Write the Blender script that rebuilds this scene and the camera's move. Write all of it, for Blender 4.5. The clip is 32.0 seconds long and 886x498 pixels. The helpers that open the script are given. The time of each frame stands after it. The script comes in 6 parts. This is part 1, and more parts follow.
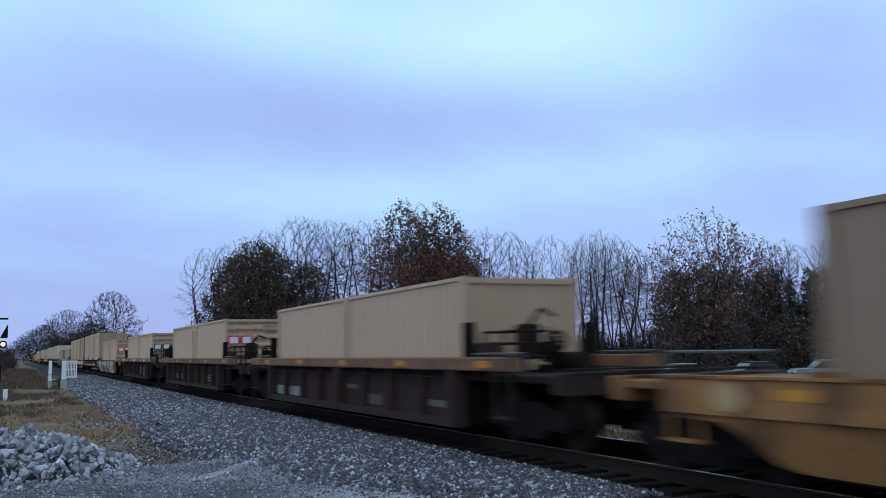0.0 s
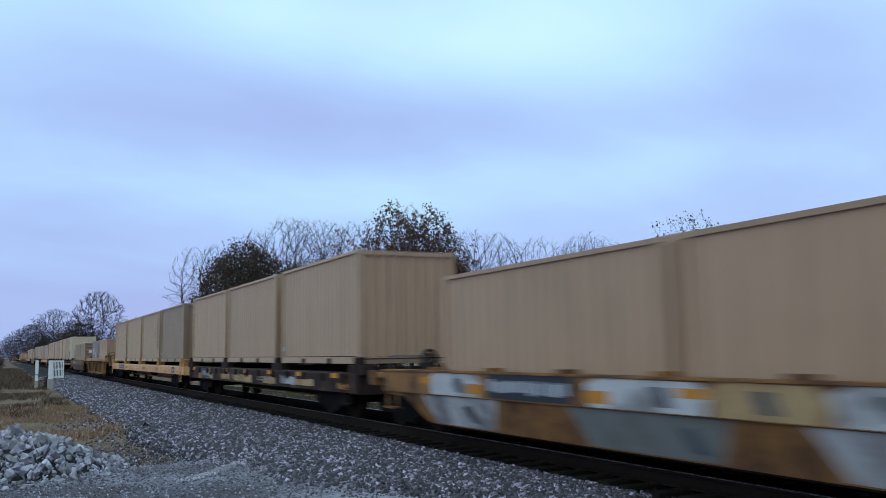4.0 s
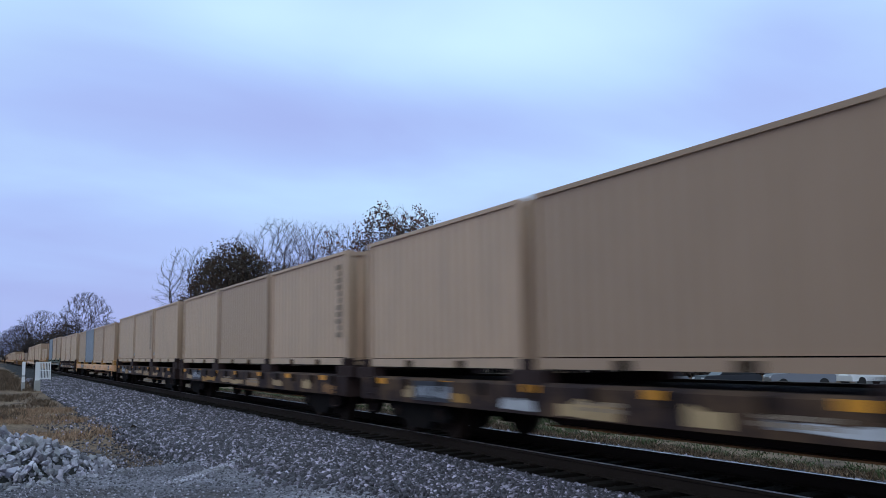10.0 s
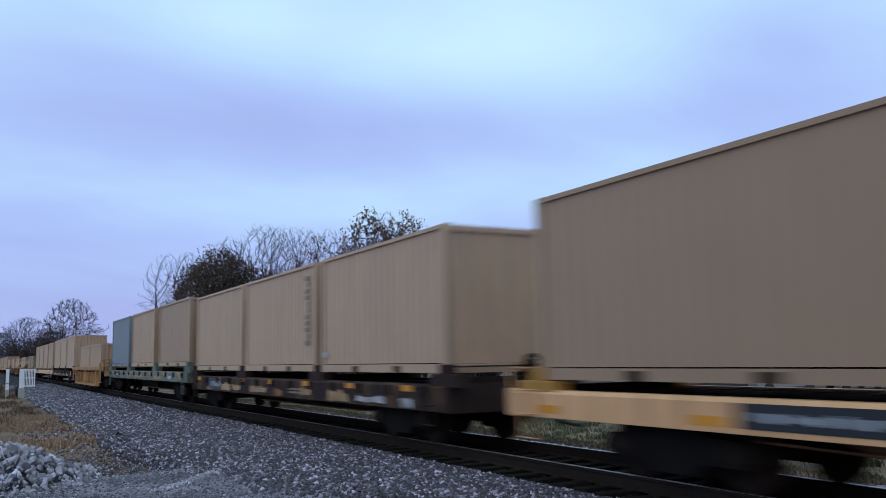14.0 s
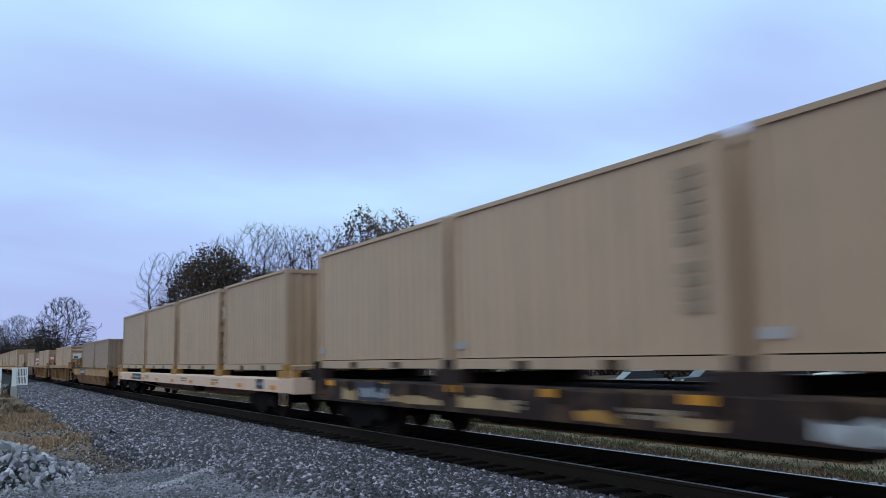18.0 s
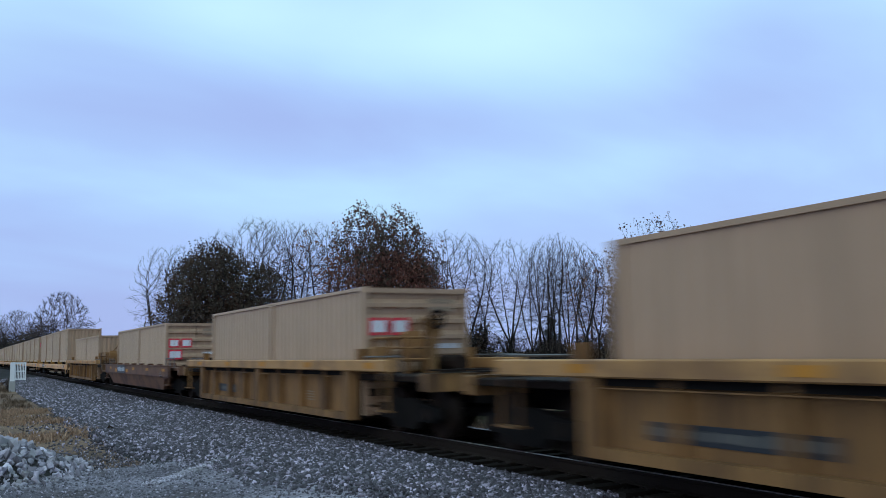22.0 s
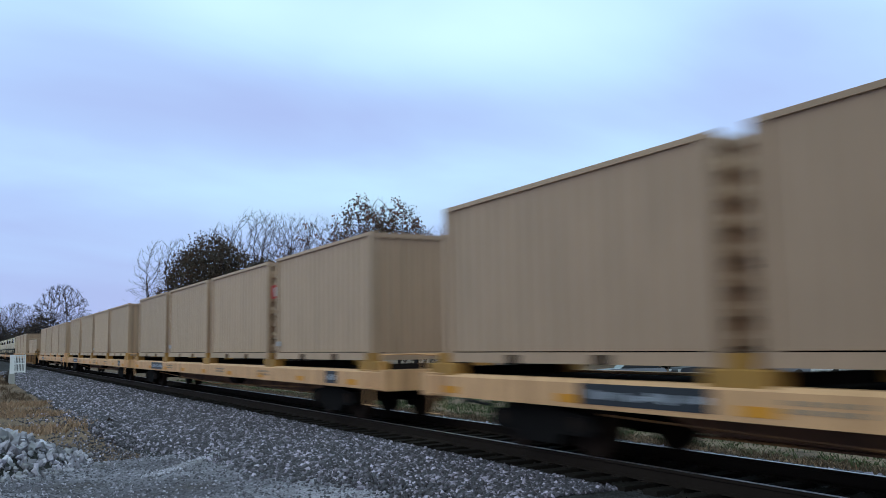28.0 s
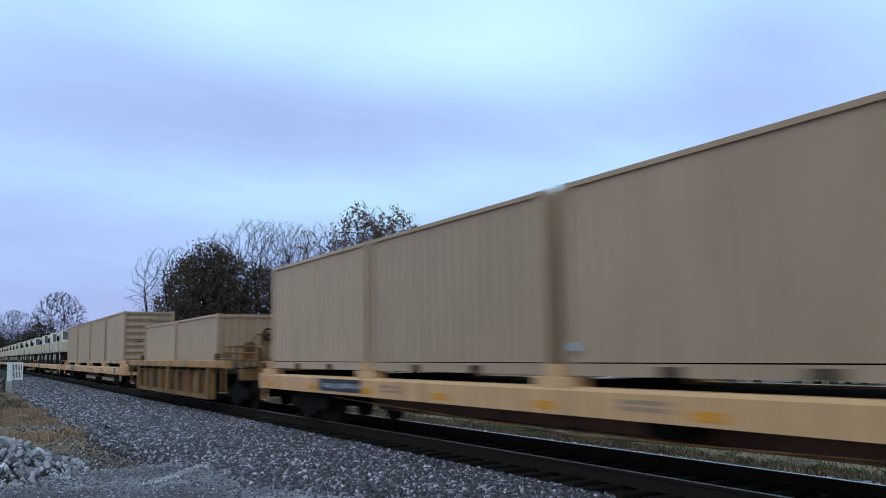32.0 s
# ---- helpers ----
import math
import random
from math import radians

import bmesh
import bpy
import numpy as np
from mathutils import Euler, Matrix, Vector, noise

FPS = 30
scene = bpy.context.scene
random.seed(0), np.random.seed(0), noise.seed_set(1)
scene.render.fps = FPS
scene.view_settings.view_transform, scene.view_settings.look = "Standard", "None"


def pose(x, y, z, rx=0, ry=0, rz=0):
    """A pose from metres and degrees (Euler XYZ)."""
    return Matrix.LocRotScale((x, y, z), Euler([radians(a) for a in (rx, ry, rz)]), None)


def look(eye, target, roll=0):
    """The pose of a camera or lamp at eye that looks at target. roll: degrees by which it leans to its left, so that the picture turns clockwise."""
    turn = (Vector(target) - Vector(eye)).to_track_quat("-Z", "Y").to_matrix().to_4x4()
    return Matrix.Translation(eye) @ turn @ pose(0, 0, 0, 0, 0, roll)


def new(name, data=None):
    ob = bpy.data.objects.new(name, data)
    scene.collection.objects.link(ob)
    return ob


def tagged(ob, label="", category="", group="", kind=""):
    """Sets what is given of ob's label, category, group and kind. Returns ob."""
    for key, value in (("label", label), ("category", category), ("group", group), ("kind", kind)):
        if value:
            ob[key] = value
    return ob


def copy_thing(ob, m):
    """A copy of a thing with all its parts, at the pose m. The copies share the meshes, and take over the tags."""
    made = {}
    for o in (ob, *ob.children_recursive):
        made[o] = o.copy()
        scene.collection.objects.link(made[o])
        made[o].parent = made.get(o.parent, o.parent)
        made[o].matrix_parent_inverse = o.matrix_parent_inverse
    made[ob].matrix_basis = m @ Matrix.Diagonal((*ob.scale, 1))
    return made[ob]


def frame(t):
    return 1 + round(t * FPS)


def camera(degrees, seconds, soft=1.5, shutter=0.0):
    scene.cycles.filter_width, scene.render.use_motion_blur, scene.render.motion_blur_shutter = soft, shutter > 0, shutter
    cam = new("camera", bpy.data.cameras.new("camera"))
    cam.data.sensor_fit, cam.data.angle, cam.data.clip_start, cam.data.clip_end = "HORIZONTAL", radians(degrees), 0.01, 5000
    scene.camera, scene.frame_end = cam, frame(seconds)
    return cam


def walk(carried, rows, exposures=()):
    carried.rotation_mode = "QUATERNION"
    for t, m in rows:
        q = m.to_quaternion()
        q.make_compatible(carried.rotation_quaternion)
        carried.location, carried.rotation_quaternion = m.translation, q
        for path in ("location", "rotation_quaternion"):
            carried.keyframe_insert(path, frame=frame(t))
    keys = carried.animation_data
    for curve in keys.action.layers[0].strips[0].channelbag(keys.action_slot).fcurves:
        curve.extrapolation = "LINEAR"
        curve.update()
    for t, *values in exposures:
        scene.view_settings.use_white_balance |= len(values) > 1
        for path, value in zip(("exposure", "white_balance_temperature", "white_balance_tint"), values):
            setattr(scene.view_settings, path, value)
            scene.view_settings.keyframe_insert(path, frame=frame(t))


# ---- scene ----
import collections

# Metres; the rails run along y, their heads lie at z = 0, the camera stands at x = 0, y = 0.
cam = camera(53.65, 32.0, soft=0.75, shutter=0.65)
EYE = Vector((0.0, 0.0, 1.53))
TRACK = 8.31


def aim(yaw, pitch, roll):
    a, b = radians(yaw), radians(pitch)
    return look(EYE, EYE + Vector((math.sin(a) * math.cos(b), math.cos(a) * math.cos(b), math.sin(b))), roll)


walk(cam, [(t, aim(a, b, c)) for t, a, b, c in (
    (0, 25.95, 6.60, -1.12), (0.5, 25.97, 6.68, -1.17), (1, 26.10, 6.59, -1.13), (1.5, 26.24, 6.56, -1.09),
    (2, 26.27, 6.58, -1.07), (2.5, 26.28, 6.65, -0.94), (3, 26.37, 6.60, -0.90), (3.5, 26.56, 6.66, -0.96),
    (5.5, 26.82, 6.52, -0.72), (6, 26.93, 6.36, -0.74), (6.5, 27.03, 6.40, -0.77), (7, 27.11, 6.57, -0.71),
    (7.5, 27.24, 6.69, -0.74), (8, 27.27, 6.74, -0.67), (8.5, 27.27, 6.81, -0.74), (9, 27.22, 6.92, -0.77),
    (9.5, 27.28, 6.82, -0.74), (10, 27.33, 6.79, -0.80), (10.5, 27.40, 6.77, -0.84), (11, 27.48, 6.87, -0.76),
    (11.5, 27.59, 7.02, -0.84), (12, 27.77, 6.98, -0.96), (12.5, 27.94, 7.06, -1.05), (13, 28.08, 7.16, -1.08),
    (13.5, 28.16, 7.16, -1.13), (14, 28.19, 7.13, -1.04), (14.5, 28.28, 7.13, -0.94), (16.5, 28.46, 7.45, -1.02),
    (17, 28.52, 7.29, -1.10), (17.5, 28.51, 7.07, -1.19), (18, 28.60, 6.98, -1.11), (18.5, 28.65, 6.97, -1.08),
    (19, 28.55, 6.98, -1.07), (19.5, 28.48, 6.99, -1.12), (20, 28.43, 6.83, -1.09), (20.5, 28.48, 6.58, -1.04),
    (21, 28.57, 6.44, -1.06), (21.5, 28.62, 6.58, -1.08), (22, 28.69, 6.70, -1.01), (22.5, 28.75, 6.70, -1.01),
    (23, 28.88, 6.54, -0.95), (23.5, 28.96, 6.40, -1.05), (24, 29.04, 6.43, -1.10), (24.5, 29.06, 6.46, -1.09),
    (25, 29.13, 6.54, -1.02), (25.5, 28.98, 6.55, -1.00), (27.5, 28.75, 6.27, -0.95), (28, 28.71, 6.27, -0.90),
    (28.5, 28.72, 6.47, -0.87), (29, 28.72, 6.68, -0.90), (29.5, 28.81, 6.91, -0.85), (30, 28.91, 7.03, -0.93),
    (30.5, 28.89, 7.08, -0.93), (31, 28.84, 7.04, -0.89), (31.5, 28.79, 6.88, -0.81), (32, 28.83, 6.78, -0.83),
)], [
    (0, -0.04, 6300, 12), (1, 0.04, 6530, 14), (2, 0.08, 6660, 11), (3, 0.03, 6600, 10), (6, -0.02, 6500, 16), (7, -0.06, 6480, 18), (8, -0.07, 6500, 19),
    (10, -0.05, 6500, 19), (11, -0.03, 6550, 17), (13, -0.01, 6530, 17), (14, -0.07, 6490, 18), (17, 0.0, 6620, 14), (18, 0.02, 6700, 13), (19, 0.02, 6620, 14),
    (21, -0.02, 6380, 12), (23, 0.0, 6540, 9), (25, 0.0, 6500, 9), (28, 0.10, 6830, 10), (29, 0.07, 6740, 11), (31, 0.03, 6560, 9), (32, 0.03, 6560, 10)])

# ---- world and light ----
world = bpy.data.worlds.new("overcast_sky")
scene.world = world
world.use_nodes = True


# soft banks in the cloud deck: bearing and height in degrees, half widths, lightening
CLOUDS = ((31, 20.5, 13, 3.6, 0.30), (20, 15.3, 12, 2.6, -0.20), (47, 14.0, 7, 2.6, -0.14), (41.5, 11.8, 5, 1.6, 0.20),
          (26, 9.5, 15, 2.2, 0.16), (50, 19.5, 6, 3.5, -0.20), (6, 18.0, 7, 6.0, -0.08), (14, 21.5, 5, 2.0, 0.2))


def build_sky():
    tree = world.node_tree
    tree.nodes.clear()
    n, l = tree.nodes.new, tree.links.new

    def calc(kind, *args):
        m = n("ShaderNodeMath"); m.operation = kind
        for k, a in enumerate(args):
            if isinstance(a, (int, float)):
                m.inputs[k].default_value = a
            else:
                l(a, m.inputs[k])
        return m.outputs[0]

    def ramped(value, stops):
        r = n("ShaderNodeValToRGB")
        e = r.color_ramp.elements
        e[0].position, e[1].position = stops[0][0], stops[-1][0]
        e[0].color, e[1].color = ((*stops[k][1], 1) for k in (0, -1))
        for at, c in stops[1:-1]:
            e.new(at).color = (*c, 1)
        l(value, r.inputs[0])
        return r.outputs[0]

    coord = n("ShaderNodeTexCoord")
    sep = n("ShaderNodeSeparateXYZ")
    l(coord.outputs["Generated"], sep.inputs[0])
    x, y, z = sep.outputs
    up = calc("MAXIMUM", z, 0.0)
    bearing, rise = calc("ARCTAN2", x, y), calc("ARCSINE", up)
    # the cloud deck, seen flat from below
    deck = calc("ADD", up, 0.30)
    flat = n("ShaderNodeCombineXYZ")
    l(calc("DIVIDE", x, deck), flat.inputs[0]); l(calc("DIVIDE", y, deck), flat.inputs[1])
    place = n("ShaderNodeMapping")
    place.inputs["Rotation"].default_value = (0, 0, radians(-28))
    place.inputs["Scale"].default_value = (0.7, 1.2, 1.0)
    l(flat.outputs[0], place.inputs[0])
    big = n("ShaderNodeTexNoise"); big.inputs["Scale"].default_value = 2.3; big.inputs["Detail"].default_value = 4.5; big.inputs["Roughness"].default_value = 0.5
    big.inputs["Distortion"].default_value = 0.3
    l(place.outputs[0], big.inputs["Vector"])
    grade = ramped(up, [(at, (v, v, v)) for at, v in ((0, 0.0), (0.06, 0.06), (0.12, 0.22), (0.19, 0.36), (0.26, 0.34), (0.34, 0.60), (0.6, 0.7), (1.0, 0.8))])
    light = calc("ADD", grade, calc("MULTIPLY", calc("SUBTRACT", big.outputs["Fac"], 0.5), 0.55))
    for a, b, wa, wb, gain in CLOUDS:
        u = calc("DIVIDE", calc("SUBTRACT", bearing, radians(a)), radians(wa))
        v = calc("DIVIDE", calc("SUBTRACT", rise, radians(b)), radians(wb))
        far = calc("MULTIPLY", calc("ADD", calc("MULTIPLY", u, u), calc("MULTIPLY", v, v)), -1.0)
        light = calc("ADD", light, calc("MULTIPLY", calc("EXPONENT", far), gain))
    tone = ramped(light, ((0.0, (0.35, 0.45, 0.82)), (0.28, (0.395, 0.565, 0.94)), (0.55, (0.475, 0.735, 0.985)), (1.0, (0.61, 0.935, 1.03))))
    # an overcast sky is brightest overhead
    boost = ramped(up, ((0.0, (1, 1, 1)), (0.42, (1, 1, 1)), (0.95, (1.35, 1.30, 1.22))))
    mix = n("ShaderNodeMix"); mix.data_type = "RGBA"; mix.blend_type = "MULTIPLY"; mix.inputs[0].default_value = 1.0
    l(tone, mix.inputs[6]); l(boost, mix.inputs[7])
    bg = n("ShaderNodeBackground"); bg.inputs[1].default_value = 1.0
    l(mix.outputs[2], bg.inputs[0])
    clear = n("ShaderNodeTexSky"); clear.sky_type = "NISHITA"; clear.sun_disc = False
    clear.sun_elevation, clear.sun_rotation = radians(20), radians(-120)
    thin = n("ShaderNodeBackground"); thin.inputs[1].default_value = 0.01
    l(clear.outputs[0], thin.inputs[0])
    both = n("ShaderNodeAddShader")
    l(bg.outputs[0], both.inputs[0]); l(thin.outputs[0], both.inputs[1])
    out = n("ShaderNodeOutputWorld")
    l(both.outputs[0], out.inputs[0])


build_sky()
sun = new("sun", bpy.data.lights.new("sun", "SUN"))
sun.data.energy, sun.data.angle, sun.data.color = 0.35, radians(25), (1.0, 0.93, 0.84)
sun.matrix_world = look((-30, -20, 22), (0, 0, 0))

# ---- materials ----


def material(name, base, rough=0.7, metal=0.0, vary=0.25, grain=30.0, patch=1.5, bump=0.25, dirt=None, dirt_amount=0.0,
             streak=False, island=0.0, power=1.0, single=0.12, spec=0.4, dust=0.0):
    m = bpy.data.materials.new(name)
    m.use_nodes = True
    t = m.node_tree
    n, l = t.nodes.new, t.links.new
    b = t.nodes["Principled BSDF"]
    b.inputs["Roughness"].default_value, b.inputs["Metallic"].default_value = rough, metal
    b.inputs["Specular IOR Level"].default_value = spec
    b.inputs["Sheen Weight"].default_value, b.inputs["Sheen Roughness"].default_value, b.inputs["Sheen Tint"].default_value = dust, 0.45, (1.0, 0.76, 0.52, 1)
    co, inf = n("ShaderNodeTexCoord"), n("ShaderNodeObjectInfo")
    off = n("ShaderNodeVectorMath"); off.operation = "MULTIPLY_ADD"
    comb = n("ShaderNodeCombineXYZ")
    for k in range(3):
        l(inf.outputs["Random"], comb.inputs[k])
    l(comb.outputs[0], off.inputs[0]); off.inputs[1].default_value = (37, 53, 71); l(co.outputs["Object"], off.inputs[2])
    big, fine = n("ShaderNodeTexNoise"), n("ShaderNodeTexNoise")
    big.inputs["Scale"].default_value, big.inputs["Detail"].default_value = patch, 4
    fine.inputs["Scale"].default_value, fine.inputs["Detail"].default_value = grain, 3
    l(off.outputs[0], big.inputs["Vector"]); l(off.outputs[0], fine.inputs["Vector"])
    tone = n("ShaderNodeMath"); tone.operation = "MULTIPLY_ADD"
    l(big.outputs["Fac"], tone.inputs[0]); tone.inputs[1].default_value = vary * 1.6
    tone2 = n("ShaderNodeMath"); tone2.operation = "MULTIPLY_ADD"
    l(fine.outputs["Fac"], tone2.inputs[0]); tone2.inputs[1].default_value = vary
    rnd = n("ShaderNodeMath"); rnd.operation = "MULTIPLY_ADD"
    if island:
        geo = n("ShaderNodeNewGeometry")
        few = n("ShaderNodeMath"); few.operation = "POWER"; few.inputs[1].default_value = power
        l(geo.outputs["Random Per Island"], few.inputs[0])
        l(few.outputs[0], rnd.inputs[0]); rnd.inputs[1].default_value = island
    else:
        l(inf.outputs["Random"], rnd.inputs[0]); rnd.inputs[1].default_value = single
    rnd.inputs[2].default_value = 1 - vary * 1.3 - (island / (1 + power) if island else single / 2)
    l(rnd.outputs[0], tone2.inputs[2]); l(tone2.outputs[0], tone.inputs[2])
    col = n("ShaderNodeMix"); col.data_type = "RGBA"; col.blend_type = "MULTIPLY"; col.inputs[0].default_value = 1
    col.inputs[6].default_value = (*base, 1)
    l(tone.outputs[0], col.inputs[7])
    last = col.outputs[2]
    if dirt:
        stretch = n("ShaderNodeMapping"); stretch.inputs["Scale"].default_value = (3.0, 3.0, 0.25) if streak else (0.8, 0.8, 0.8)
        l(off.outputs[0], stretch.inputs[0])
        grime = n("ShaderNodeTexNoise"); grime.inputs["Scale"].default_value = 1.6; grime.inputs["Detail"].default_value = 5; grime.inputs["Roughness"].default_value = 0.65
        l(stretch.outputs[0], grime.inputs["Vector"])
        edge = n("ShaderNodeMapRange"); edge.inputs[1].default_value, edge.inputs[2].default_value = 0.47, 0.60
        edge.inputs[4].default_value = dirt_amount
        l(grime.outputs["Fac"], edge.inputs[0])
        over = n("ShaderNodeMix"); over.data_type = "RGBA"
        l(edge.outputs[0], over.inputs[0]); l(last, over.inputs[6]); over.inputs[7].default_value = (*dirt, 1)
        last = over.outputs[2]
    l(last, b.inputs["Base Color"])
    if bump:
        bp = n("ShaderNodeBump"); bp.inputs["Strength"].default_value, bp.inputs["Distance"].default_value = bump, 0.02
        l(fine.outputs["Fac"], bp.inputs["Height"]); l(bp.outputs[0], b.inputs["Normal"])
    return m


def glowing(name, colour, strength):
    m = bpy.data.materials.new(name)
    m.use_nodes = True
    b = m.node_tree.nodes["Principled BSDF"]
    b.inputs["Base Color"].default_value = (*colour, 1)
    b.inputs["Emission Color"].default_value, b.inputs["Emission Strength"].default_value = (*colour, 1), strength
    return m


